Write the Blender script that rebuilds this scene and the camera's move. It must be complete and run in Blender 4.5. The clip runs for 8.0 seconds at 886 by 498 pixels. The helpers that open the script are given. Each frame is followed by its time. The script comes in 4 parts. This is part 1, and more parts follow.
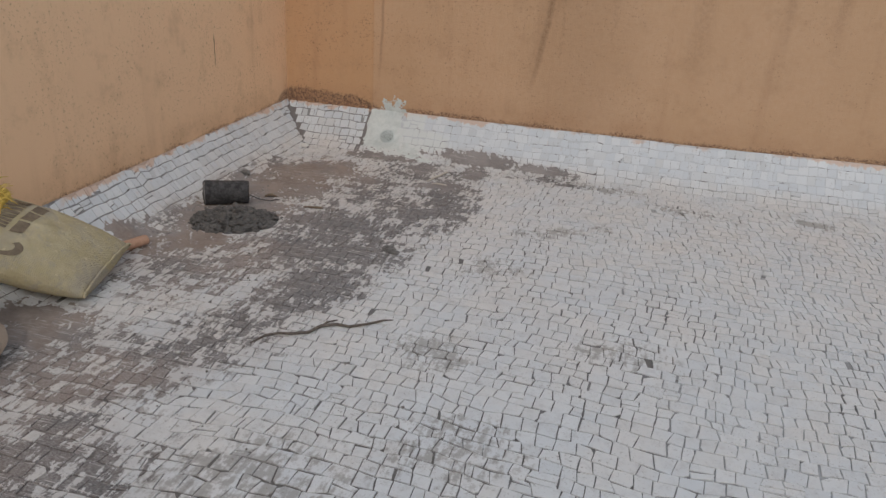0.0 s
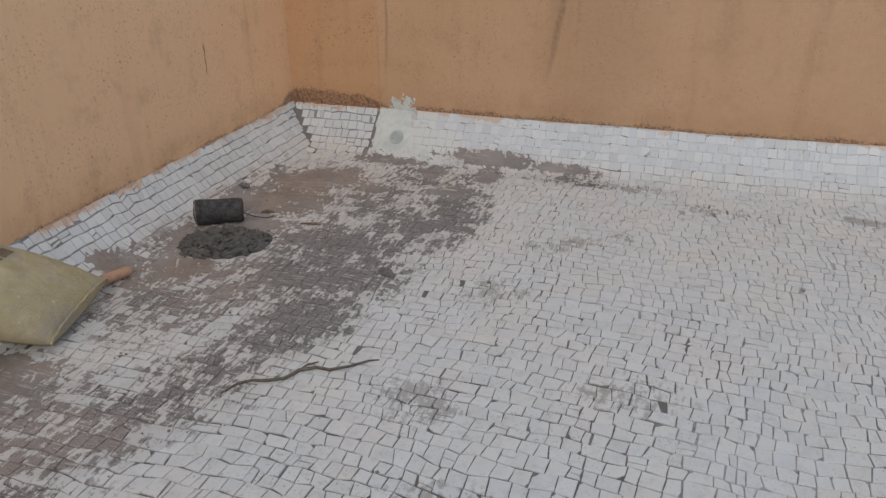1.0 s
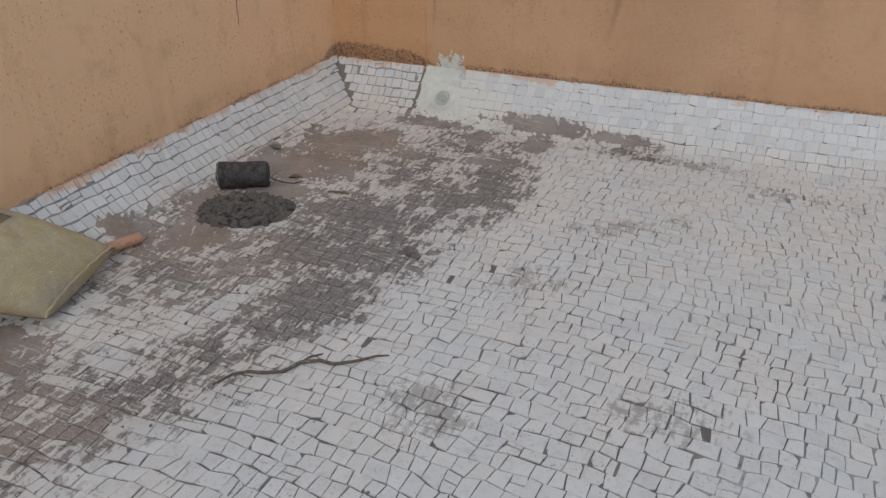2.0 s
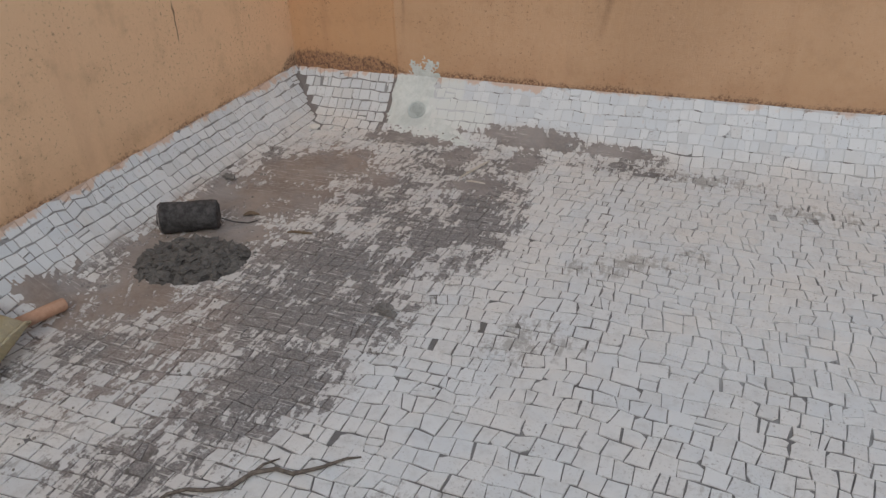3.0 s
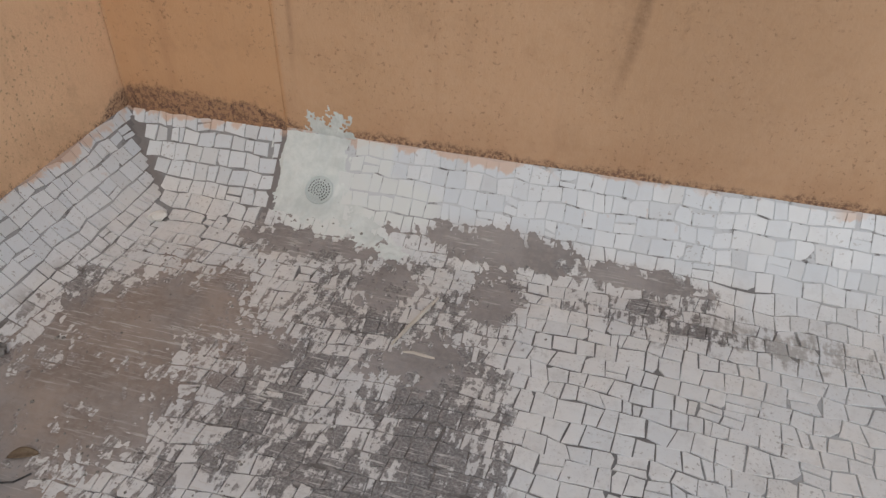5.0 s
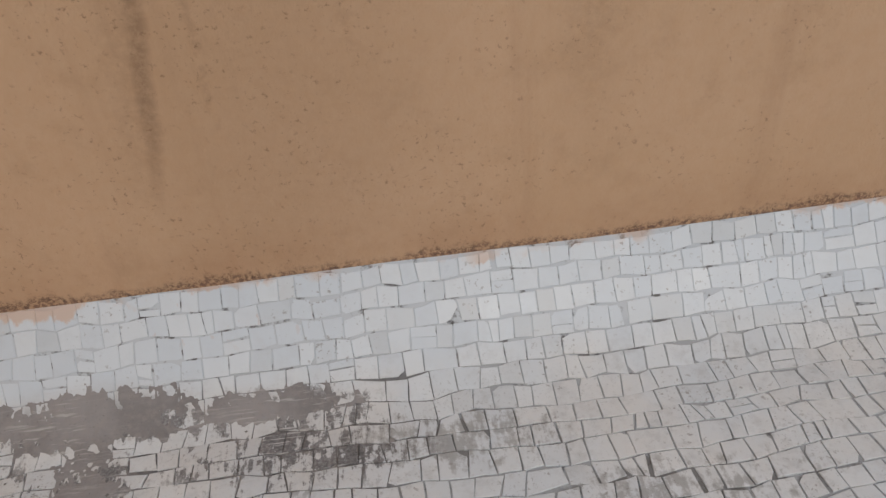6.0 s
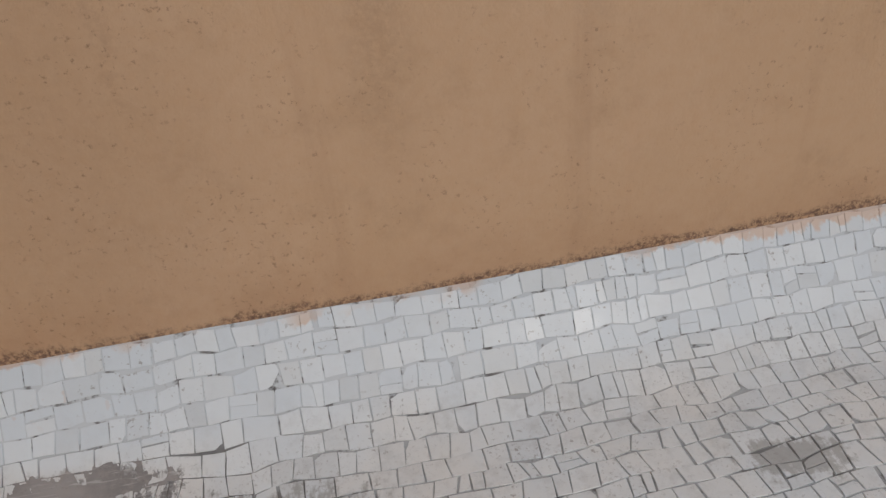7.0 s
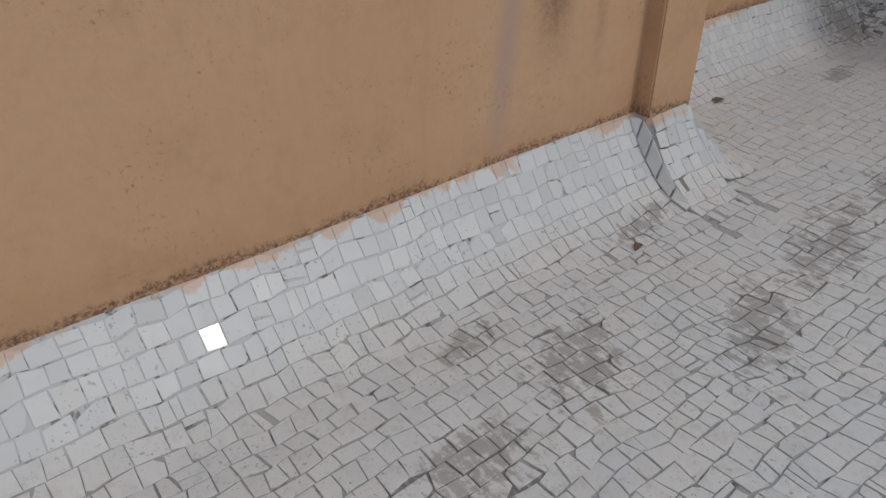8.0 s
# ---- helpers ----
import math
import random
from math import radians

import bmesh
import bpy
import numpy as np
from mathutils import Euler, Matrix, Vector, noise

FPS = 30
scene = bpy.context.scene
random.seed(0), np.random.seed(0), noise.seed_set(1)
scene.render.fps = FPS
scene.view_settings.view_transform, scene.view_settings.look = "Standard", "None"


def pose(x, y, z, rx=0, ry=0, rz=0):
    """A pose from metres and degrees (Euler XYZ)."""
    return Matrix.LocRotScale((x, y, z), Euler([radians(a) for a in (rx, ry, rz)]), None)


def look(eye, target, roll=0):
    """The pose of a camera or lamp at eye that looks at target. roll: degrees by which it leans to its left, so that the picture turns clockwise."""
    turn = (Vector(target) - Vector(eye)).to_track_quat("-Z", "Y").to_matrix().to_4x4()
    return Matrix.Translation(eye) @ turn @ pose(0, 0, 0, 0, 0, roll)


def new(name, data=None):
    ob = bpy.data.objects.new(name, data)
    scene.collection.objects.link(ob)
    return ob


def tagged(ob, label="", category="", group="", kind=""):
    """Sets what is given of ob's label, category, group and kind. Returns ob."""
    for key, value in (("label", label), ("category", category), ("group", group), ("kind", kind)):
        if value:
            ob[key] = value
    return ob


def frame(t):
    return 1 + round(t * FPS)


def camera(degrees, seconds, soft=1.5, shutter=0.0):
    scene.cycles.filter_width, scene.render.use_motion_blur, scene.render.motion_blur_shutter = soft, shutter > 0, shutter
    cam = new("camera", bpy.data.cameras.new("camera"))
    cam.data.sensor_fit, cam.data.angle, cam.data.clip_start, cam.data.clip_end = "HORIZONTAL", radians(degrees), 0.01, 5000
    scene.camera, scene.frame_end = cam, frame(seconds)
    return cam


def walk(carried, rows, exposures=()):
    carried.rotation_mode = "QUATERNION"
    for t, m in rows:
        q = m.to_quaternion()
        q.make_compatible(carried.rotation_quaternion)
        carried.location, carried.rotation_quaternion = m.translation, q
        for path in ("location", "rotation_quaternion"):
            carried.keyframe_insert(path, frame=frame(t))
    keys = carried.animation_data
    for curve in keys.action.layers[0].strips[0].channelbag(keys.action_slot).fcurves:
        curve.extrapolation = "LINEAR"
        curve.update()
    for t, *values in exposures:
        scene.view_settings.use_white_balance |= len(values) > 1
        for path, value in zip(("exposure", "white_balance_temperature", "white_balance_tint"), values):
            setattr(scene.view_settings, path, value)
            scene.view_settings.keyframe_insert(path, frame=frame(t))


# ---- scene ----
import itertools

cam = camera(60.0, 8.0, soft=1.4)
PATH = [
    (0, (2.560, -5.107, 1.547), (2.102, -3.332, 0.748), 3.2),
    (0.5, (2.650, -4.835, 1.556), (2.292, -3.022, 0.790), 3.1),
    (1, (2.697, -4.677, 1.625), (2.113, -2.971, 0.760), -0.6),
    (1.2, (2.678, -4.525, 1.561), (1.979, -2.859, 0.703), -1.7),
    (2.3, (2.739, -4.234, 1.592), (2.015, -2.672, 0.574), -1.0),
    (2.5, (2.715, -4.149, 1.579), (1.98, -2.597, 0.554), -2.2),
    (3, (2.529, -3.786, 1.566), (1.843, -2.203, 0.555), -2.6),
    (3.5, (2.369, -3.324, 1.572), (1.693, -1.731, 0.568), -2.2),
    (4, (2.195, -2.908, 1.569), (1.53, -1.301, 0.582), -1.7),
    (4.2, (2.095, -2.742, 1.592), (1.489, -1.15, 0.545), -1.2),
    (5.3, (1.884, -1.958, 1.565), (1.479, -0.44, 0.327), -1.7),
    (5.5, (2.009, -1.775, 1.578), (1.667, -0.267, 0.31), -4.9),
    (5.6, (2.053, -1.69, 1.573), (1.824, -0.183, 0.279), -4.3),
    (6, (2.319, -1.552, 1.475), (2.435, 0.027, 0.254), -4.6),
    (6.5, (2.693, -1.537, 1.43), (2.911, 0.099, 0.3), -5.4),
    (7.1, (2.691, -1.533, 1.433), (2.911, 0.1, 0.299), -5.3),
    (7.4, (3.662, -1.513, 1.466), (4.382, -0.089, 0.26), -0.0),
    (7.5, (3.802, -1.575, 1.488), (4.544, -0.131, 0.32), -2.1),
    (7.6, (3.887, -1.578, 1.458), (4.629, -0.12, 0.307), -3.2),
    (7.7, (3.968, -1.56, 1.421), (4.821, -0.148, 0.29), -1.8),
    (7.8, (4.075, -1.581, 1.366), (5.022, -0.197, 0.277), -1.2),
    (7.9, (4.189, -1.585, 1.339), (5.216, -0.228, 0.289), -0.5),
    (8, (4.342, -1.603, 1.377), (5.408, -0.307, 0.289), 0.5),
]
walk(cam, [(t, look(eye, target, roll)) for t, eye, target, roll in PATH],
     [(0, 0.12), (2.5, 0.12), (4, 0.20), (5.5, 0.21), (6.5, 0.09), (7.1, 0.09), (7.5, 0.0), (8, -0.02)])

# ---------------------------------------------------------------- light
SUN_WAY = Vector((0.255, -0.74, 0.62)).normalized()      # towards the sun, which glints on the glazed cove
world = bpy.data.worlds.new("overcast_sky")
scene.world = world
world.use_nodes = True
wn = world.node_tree.nodes
sky = wn.new("ShaderNodeTexSky")
sky.sky_type = "NISHITA"
sky.sun_disc = False
sky.sun_elevation = math.asin(SUN_WAY.z)
sky.sun_rotation = math.atan2(SUN_WAY.x, SUN_WAY.y)
sky.air_density, sky.dust_density, sky.ozone_density = 1.0, 6.0, 1.0
veil = wn.new("ShaderNodeMix")                           # an even layer of cloud before the sky
veil.data_type = "RGBA"
veil.inputs[0].default_value = 0.80
veil.inputs[7].default_value = (4.75, 5.15, 5.75, 1)
world.node_tree.links.new(sky.outputs[0], veil.inputs[6])
world.node_tree.links.new(veil.outputs[2], wn["Background"].inputs["Color"])
wn["Background"].inputs["Strength"].default_value = 0.107
sun_data = bpy.data.lights.new("sun", "SUN")
sun_data.energy, sun_data.angle, sun_data.color = 0.52, radians(4), (1.0, 0.96, 0.91)
sun = new("sun", sun_data)
sun.matrix_world = look((0, 0, 0), -SUN_WAY)
sun.location = (4, -3, 8)


# ---------------------------------------------------------------- node helpers
class Nodes:
    """A small writer of shader trees."""

    def __init__(self, name):
        self.mat = bpy.data.materials.new(name)
        self.mat.use_nodes = True
        self.tree = self.mat.node_tree
        self.bsdf = self.tree.nodes["Principled BSDF"]
        self.pos = self.tree.nodes.new("ShaderNodeNewGeometry")

    def put(self, value, socket):
        if isinstance(value, bpy.types.NodeSocket):
            self.tree.links.new(value, socket)
        elif isinstance(value, tuple) and len(value) == 3 and socket.type == "RGBA":
            socket.default_value = (*value, 1)
        else:
            socket.default_value = value

    def place(self, scale=(1, 1, 1), shift=(0, 0, 0), local=False):
        m = self.tree.nodes.new("ShaderNodeMapping")
        if local:
            c = self.tree.nodes.new("ShaderNodeTexCoord")
            self.tree.links.new(c.outputs["Object"], m.inputs["Vector"])
        else:
            self.tree.links.new(self.pos.outputs["Position"], m.inputs["Vector"])
        m.inputs["Scale"].default_value = scale
        m.inputs["Location"].default_value = shift
        return m.outputs[0]

    def noise(self, scale, detail=4.0, rough=0.55, at=None, warp=0.0):
        n = self.tree.nodes.new("ShaderNodeTexNoise")
        n.inputs["Scale"].default_value, n.inputs["Detail"].default_value = scale, detail
        n.inputs["Roughness"].default_value, n.inputs["Distortion"].default_value = rough, warp
        self.put(at if at is not None else self.pos.outputs["Position"], n.inputs["Vector"])
        return n.outputs["Fac"]

    def voronoi(self, scale, at=None, feature="F1"):
        n = self.tree.nodes.new("ShaderNodeTexVoronoi")
        n.feature = feature
        n.inputs["Scale"].default_value = scale
        self.put(at if at is not None else self.pos.outputs["Position"], n.inputs["Vector"])
        return n.outputs["Distance"]

    def math(self, op, a, b=0.0, c=0.0):
        n = self.tree.nodes.new("ShaderNodeMath")
        n.operation = op
        for v, s in zip((a, b, c), n.inputs):
            self.put(v, s)
        return n.outputs[0]

    def step(self, value, low, high, out0=0.0, out1=1.0):
        n = self.tree.nodes.new("ShaderNodeMapRange")
        n.interpolation_type = "SMOOTHSTEP"
        for v, k in ((value, "Value"), (low, "From Min"), (high, "From Max"), (out0, "To Min"), (out1, "To Max")):
            self.put(v, n.inputs[k])
        return n.outputs["Result"]

    def mix(self, fac, a, b):
        n = self.tree.nodes.new("ShaderNodeMix")
        n.data_type = "RGBA"
        self.put(fac, n.inputs[0])
        self.put(a, n.inputs[6])
        self.put(b, n.inputs[7])
        return n.outputs[2]

    def axis(self, name):
        n = self.tree.nodes.new("ShaderNodeSeparateXYZ")
        self.tree.links.new(self.pos.outputs["Position"], n.inputs[0])
        return n.outputs[name]

    def blob(self, x, y, rx, ry, turn=0.0, soft=0.6):
        """1 inside an ellipse on the ground, falling to 0 at its rim."""
        m = self.tree.nodes.new("ShaderNodeMapping")
        m.vector_type = "TEXTURE"
        self.tree.links.new(self.pos.outputs["Position"], m.inputs["Vector"])
        m.inputs["Location"].default_value = (x, y, 0)
        m.inputs["Rotation"].default_value = (0, 0, radians(turn))
        m.inputs["Scale"].default_value = (rx, ry, 3.0)
        n = self.tree.nodes.new("ShaderNodeVectorMath")
        n.operation = "LENGTH"
        self.tree.links.new(m.outputs[0], n.inputs[0])
        return self.step(n.outputs["Value"], 1.0, 1.0 - soft)

    def most(self, values):
        out = values[0]
        for v in values[1:]:
            out = self.math("MAXIMUM", out, v)
        return out

    def finish(self, color, rough, bump=None, strength=0.3, depth=0.002, spec=0.5, coat=0.0):
        self.put(color, self.bsdf.inputs["Base Color"])
        self.put(rough, self.bsdf.inputs["Roughness"])
        self.put(spec, self.bsdf.inputs["Specular IOR Level"])
        if coat:
            self.put(coat, self.bsdf.inputs["Coat Weight"])
            self.bsdf.inputs["Coat Roughness"].default_value = 0.06
        if bump is not None:
            b = self.tree.nodes.new("ShaderNodeBump")
            b.inputs["Strength"].default_value, b.inputs["Distance"].default_value = strength, depth
            self.put(bump, b.inputs["Height"])
            self.tree.links.new(b.outputs[0], self.bsdf.inputs["Normal"])
        return self.mat


# mortar left on the floor, a skim that fills joints and hides tiles: x, y, half-lengths, turn, weight
MORTAR = (
    (1.21, -0.45, 0.15, 0.20, 10, 1.0), (1.54, -0.41, 0.14, 0.24, 5, 1.0), (1.50, -0.20, 0.46, 0.10, 0, 1.0), (1.95, -0.22, 0.36, 0.06, -4, 0.85),
    (1.42, -0.74, 0.28, 0.15, 10, 0.95), (0.62, -0.72, 0.34, 0.36, -30, 0.92), (0.50, -0.86, 0.46, 0.32, 20, 0.96), (0.46, -1.20, 0.55, 0.32, 25, 1.05),
    (0.55, -1.50, 0.36, 0.28, 0, 0.88), (0.97, -0.80, 0.16, 0.13, 0, 0.85), (0.85, -0.33, 0.40, 0.15, 0, 0.80), (0.22, -2.12, 0.19, 0.13, 60, 1.15),
    (0.45, -2.05, 0.44, 0.30, 40, 0.76), (0.42, -1.78, 0.52, 0.40, 0, 0.86), (0.40, -3.02, 0.45, 0.28, 15, 0.84),
)
# mortar rubbed thin over the tiles
SMEAR = (
    (1.50, -1.05, 0.30, 0.72, 5, 0.98), (1.36, -1.25, 0.42, 0.40, 0, 1.0), (1.08, -1.60, 0.66, 0.52, 10, 1.0), (1.00, -2.00, 0.60, 0.46, 20, 0.98),
    (1.28, -1.85, 0.42, 0.46, 0, 0.96), (1.25, -2.32, 0.36, 0.54, -20, 1.12), (0.62, -2.30, 0.62, 0.56, 0, 0.68), (0.60, -3.22, 0.62, 0.54, 20, 0.80),
    (0.97, -3.12, 0.30, 0.80, -35, 0.88), (0.90, -3.68, 0.75, 0.55, 0, 0.74), (1.00, -1.00, 0.75, 0.80, 0, 0.62), (1.20, -0.60, 0.70, 0.50, 0, 0.62),
    (0.50, -1.00, 0.62, 0.80, 0, 0.66), (1.12, -2.78, 0.40, 0.50, -20, 0.70), (2.0, -0.34, 0.50, 0.20, -5, 0.55),
)
FAINT = (
    (1.92, -2.65, 0.26, 0.24, 20, 1.0, 0.8), (2.20, -1.20, 0.60, 0.16, 25, 1.0, 0.6), (1.95, -1.80, 0.40, 0.22, 20, 1.0, 0.6),
    (3.58, -0.52, 0.20, 0.10, -12, 0.9, 1.0), (2.35, -0.38, 0.50, 0.14, -6, 1.0, 0.8), (2.90, -0.60, 0.45, 0.13, 0, 1.0, 0.7),
    (5.43, -0.37, 0.17, 0.10, 20, 0.9, 1.0), (5.15, -0.74, 0.30, 0.24, 35, 1.0, 0.82), (5.60, -0.62, 0.40, 0.20, 40, 1.0, 0.85),
    (6.30, -0.28, 0.30, 0.09, 10, 1.0, 0.9), (6.75, -0.74, 0.65, 0.20, 15, 1.0, 0.9), (7.30, -0.75, 0.35, 0.24, 30, 0.9, 1.0),
    (8.33, 0.05, 0.26, 0.12, 10, 0.9, 1.0), (6.15, -0.85, 0.45, 0.20, 30, 1.0, 0.85), (8.95, 0.35, 0.40, 0.30, 0, 1.0, 1.0),
    (1.55, -3.6, 0.6, 0.45, 30, 1.0, 0.8), (2.6, -2.4, 0.45, 0.22, 30, 1.0, 0.6), (2.1, -3.2, 0.5, 0.3, 30, 1.0, 0.6),
)


def grime(n, lot=None):
    """Masks of thin mortar smears and of dirt, both ragged."""
    ragged = n.noise(8.0, 7.0, 0.66, warp=0.4)
    fine = n.noise(32.0, 8.0, 0.74)
    worn = n.noise(1.0, 5.0, 0.62, n.place((46, 11, 20)))          # scraped along one way
    thick = n.most([n.math("MULTIPLY", n.blob(*b[:5], 1.0), b[5]) for b in MORTAR + SMEAR])
    thin = n.most([n.math("MULTIPLY", n.blob(*b[:6]), b[6]) for b in FAINT])
    uneven = n.math("ADD", n.math("MULTIPLY", n.math("SUBTRACT", ragged, 0.5), 2.2),
                    n.math("ADD", n.math("MULTIPLY", n.math("SUBTRACT", fine, 0.5), 2.2), n.math("MULTIPLY", n.math("SUBTRACT", worn, 0.5), 2.4)))
    plain_uneven = uneven
    if lot is not None:                 # some pieces were wiped cleaner than others
        uneven = n.math("ADD", uneven, n.math("MULTIPLY", n.math("SUBTRACT", lot, 0.5), 0.5))
    film = n.step(n.math("ADD", thick, uneven), 0.36, 0.60) if lot is not None else n.step(n.math("ADD", thick, uneven), 0.0, 0.35)
    film = n.math("MULTIPLY", film, n.math("MULTIPLY", n.step(thick, 0.02, 0.25), n.step(n.axis("Z"), 0.075, 0.02)))
    dirt = n.math("MULTIPLY", n.step(n.math("ADD", thin, plain_uneven), 0.30, 0.85) if lot is not None else n.step(n.math("ADD", thin, plain_uneven), 0.05, 0.40), n.step(thin, 0.02, 0.30))
    return film, dirt, thick, ragged, fine


def scratches(n, turn, scale=(7, 95, 1)):
    """Thin scraped lines along one way."""
    m = n.tree.nodes.new("ShaderNodeMapping")
    n.tree.links.new(n.pos.outputs["Position"], m.inputs["Vector"])
    m.inputs["Rotation"].default_value = (0, 0, radians(turn))
    m.inputs["Scale"].default_value = scale
    return n.step(n.noise(1.0, 3.0, 0.55, m.outputs[0]), 0.595, 0.67)


def red_soil(n):
    return n.math("MULTIPLY", n.step(n.noise(2.6, 4.0), 0.34, 0.56), n.most([n.blob(0.45, -1.35, 0.65, 0.75, 0, 0.8), n.blob(0.6, -0.8, 0.5, 0.5), n.blob(0.5, -2.3, 0.8, 0.8), n.blob(0.6, -3.3, 0.8, 0.8)]))


def skim_material():
    """Dried mortar, brown with soil near the side wall, scraped by a trowel."""
    n = Nodes("dried_mortar_skim")
    fine = n.noise(45.0, 8.0, 0.72)
    patch = n.noise(4.5, 5.0, 0.62)
    grey = n.mix(n.step(patch, 0.34, 0.66), (0.220, 0.206, 0.202), (0.305, 0.286, 0.280))
    brown = n.mix(n.step(patch, 0.34, 0.66), (0.235, 0.192, 0.166), (0.325, 0.270, 0.235))
    base = n.mix(red_soil(n), grey, brown)
    base = n.mix(n.step(fine, 0.42, 0.72, 0.0, 0.55), base, (0.33, 0.295, 0.275))
    base = n.mix(n.step(n.noise(140.0, 4.0, 0.7), 0.58, 0.72, 0.0, 0.40), base, (0.11, 0.10, 0.098))
    lines = n.math("MULTIPLY", n.math("MAXIMUM", scratches(n, 62), n.math("MAXIMUM", scratches(n, 8), scratches(n, -38))), n.step(n.noise(3.0, 4.0), 0.42, 0.60, 0.05, 0.8))
    base = n.mix(lines, base, (0.47, 0.45, 0.43))
    return n.finish(base, 0.82, n.math("ADD", n.math("MULTIPLY", fine, 0.8), n.math("MULTIPLY", patch, 0.4)), 0.5, 0.004, spec=0.25)


def tile_material(name="glazed_white_mosaic", polish=0.0):
    n = Nodes(name)
    info = n.tree.nodes.new("ShaderNodeObjectInfo")
    lot = n.math("FRACT", n.math("ADD", info.outputs["Random"], n.pos.outputs["Random Per Island"]))
    lot2 = n.math("FRACT", n.math("MULTIPLY", lot, 17.3))
    film, dirt, thick, ragged, fine = grime(n, n.math("FRACT", n.math("MULTIPLY", lot, 7.7)))
    base = n.mix(n.step(lot, 0.1, 0.95), (0.575, 0.620, 0.660), (0.645, 0.680, 0.706))
    base = n.mix(n.math("MULTIPLY", n.step(lot2, 0.72, 0.98), 0.30), base, (0.47, 0.475, 0.465))
    cloud = n.noise(3.1, 4.0, 0.6)
    low = n.step(n.axis("Z"), 0.10, 0.02)                           # the trodden floor is dustier than the cove
    base = n.mix(n.math("MULTIPLY", n.step(cloud, 0.36, 0.70, 0.25, 0.72), low), base, (0.675, 0.65, 0.618))
    smut = n.step(n.math("ADD", n.math("MULTIPLY", fine, 0.6), n.math("MULTIPLY", n.noise(11.0, 5.0, 0.7), 0.6)), 0.56, 0.80, 0.0, 0.44)
    base = n.mix(n.math("MULTIPLY", smut, n.math("ADD", n.math("MULTIPLY", low, 0.7), 0.3)), base, (0.40, 0.395, 0.39))
    # chips in the glaze
    chip = n.step(n.noise(80.0, 4.0, 0.6), 0.61, 0.66)
    chip = n.math("MULTIPLY", chip, n.step(n.noise(4.0, 3.0), 0.44, 0.62))
    base = n.mix(n.math("MULTIPLY", chip, 0.65), base, (0.24, 0.22, 0.20))
    mud = n.mix(red_soil(n), (0.098, 0.090, 0.090), (0.205, 0.160, 0.138))
    mud = n.mix(n.step(fine, 0.46, 0.74, 0.0, 0.8), mud, (0.31, 0.28, 0.265))
    base = n.mix(n.math("MULTIPLY", n.step(thick, 0.0, 0.6), 0.34), base, (0.45, 0.41, 0.385))
    base = n.mix(n.math("MULTIPLY", dirt, 0.58), base, (0.23, 0.21, 0.188))
    base = n.mix(n.math("MULTIPLY", film, n.step(n.noise(150.0, 4.0, 0.7), 0.34, 0.60, 0.62, 0.92)), base, mud)
    lines = n.math("MULTIPLY", n.math("MAXIMUM", scratches(n, 62), scratches(n, -28)), n.math("MULTIPLY", n.step(thick, 0.1, 0.5), n.step(n.noise(6.0, 4.0, 0.7), 0.40, 0.56, 0.1, 0.95)))
    base = n.mix(lines, base, (0.52, 0.50, 0.48))
    speck = n.math("MULTIPLY", n.step(n.noise(120.0, 4.0, 0.7), 0.57, 0.66), n.math("MULTIPLY", low, n.step(n.noise(5.0, 4.0, 0.65), 0.40, 0.62, 0.05, 0.55)))
    base = n.mix(speck, base, (0.27, 0.255, 0.245))
    # orange wall paint that ran over the upper edge of the cove
    z = n.axis("Z")
    paint = paint_run(n)
    base = n.mix(n.math("MULTIPLY", paint, 0.75), base, (0.59, 0.41, 0.30))
    # thin drips of the same paint farther down
    drops = n.math("MULTIPLY", n.step(n.noise(1.0, 2.0, 0.5, n.place((42, 42, 5))), 0.66, 0.72), n.math("MULTIPLY", n.step(z, 0.10, 0.16), n.step(n.noise(1.7, 2.0), 0.48, 0.6)))
    base = n.mix(n.math("MULTIPLY", drops, 0.35), base, (0.55, 0.40, 0.33))
    # cement slurry round the drain, thinning out along the cove
    slurry = n.step(n.math("ADD", n.most([n.blob(0.86, -0.06, 0.27, 0.30, 0, 0.5), n.math("MULTIPLY", n.blob(1.05, -0.13, 0.42, 0.12, 0, 0.9), 0.8), n.blob(1.07, -0.25, 0.20, 0.07, -28, 0.8)]),
                           n.math("MULTIPLY", spread_of(n, ragged, fine), 0.5)), 0.62, 0.9)
    base = n.mix(n.math("MULTIPLY", slurry, 0.8), base, (0.64, 0.675, 0.665))
    dull = n.math("MAXIMUM", n.math("MAXIMUM", film, n.math("MULTIPLY", dirt, 0.7)), slurry)
    gloss = n.step(n.math("FRACT", n.math("MULTIPLY", lot, 29.7)), 0.0, 0.35, 0.27, 0.37)      # a few pieces kept their polish
    gloss = n.math("MULTIPLY", gloss, 1.0 - polish)
    rough = n.math("ADD", n.math("ADD", gloss, n.step(fine, 0.3, 0.75, -0.02, 0.10)), n.math("MULTIPLY", dull, 0.45))
    bump = n.math("ADD", n.math("MULTIPLY", fine, 0.5), n.math("MULTIPLY", film, 0.6))
    return n.finish(base, rough, bump, 0.20, 0.003, spec=0.42)


def paint_run(n):
    """Where wall paint ran over the head of the cove."""
    run = n.noise(1.0, 5.0, 0.66, n.place((9, 9, 2.0)))
    level = n.math("SUBTRACT", n.axis("Z"), n.step(n.axis("X"), 2.8, 4.0, 0.0, 0.016))
    return n.math("MULTIPLY", n.step(n.math("ADD", level, n.math("MULTIPLY", run, 0.16)), 0.310, 0.324), n.step(n.noise(2.3, 3.0), 0.40, 0.50))


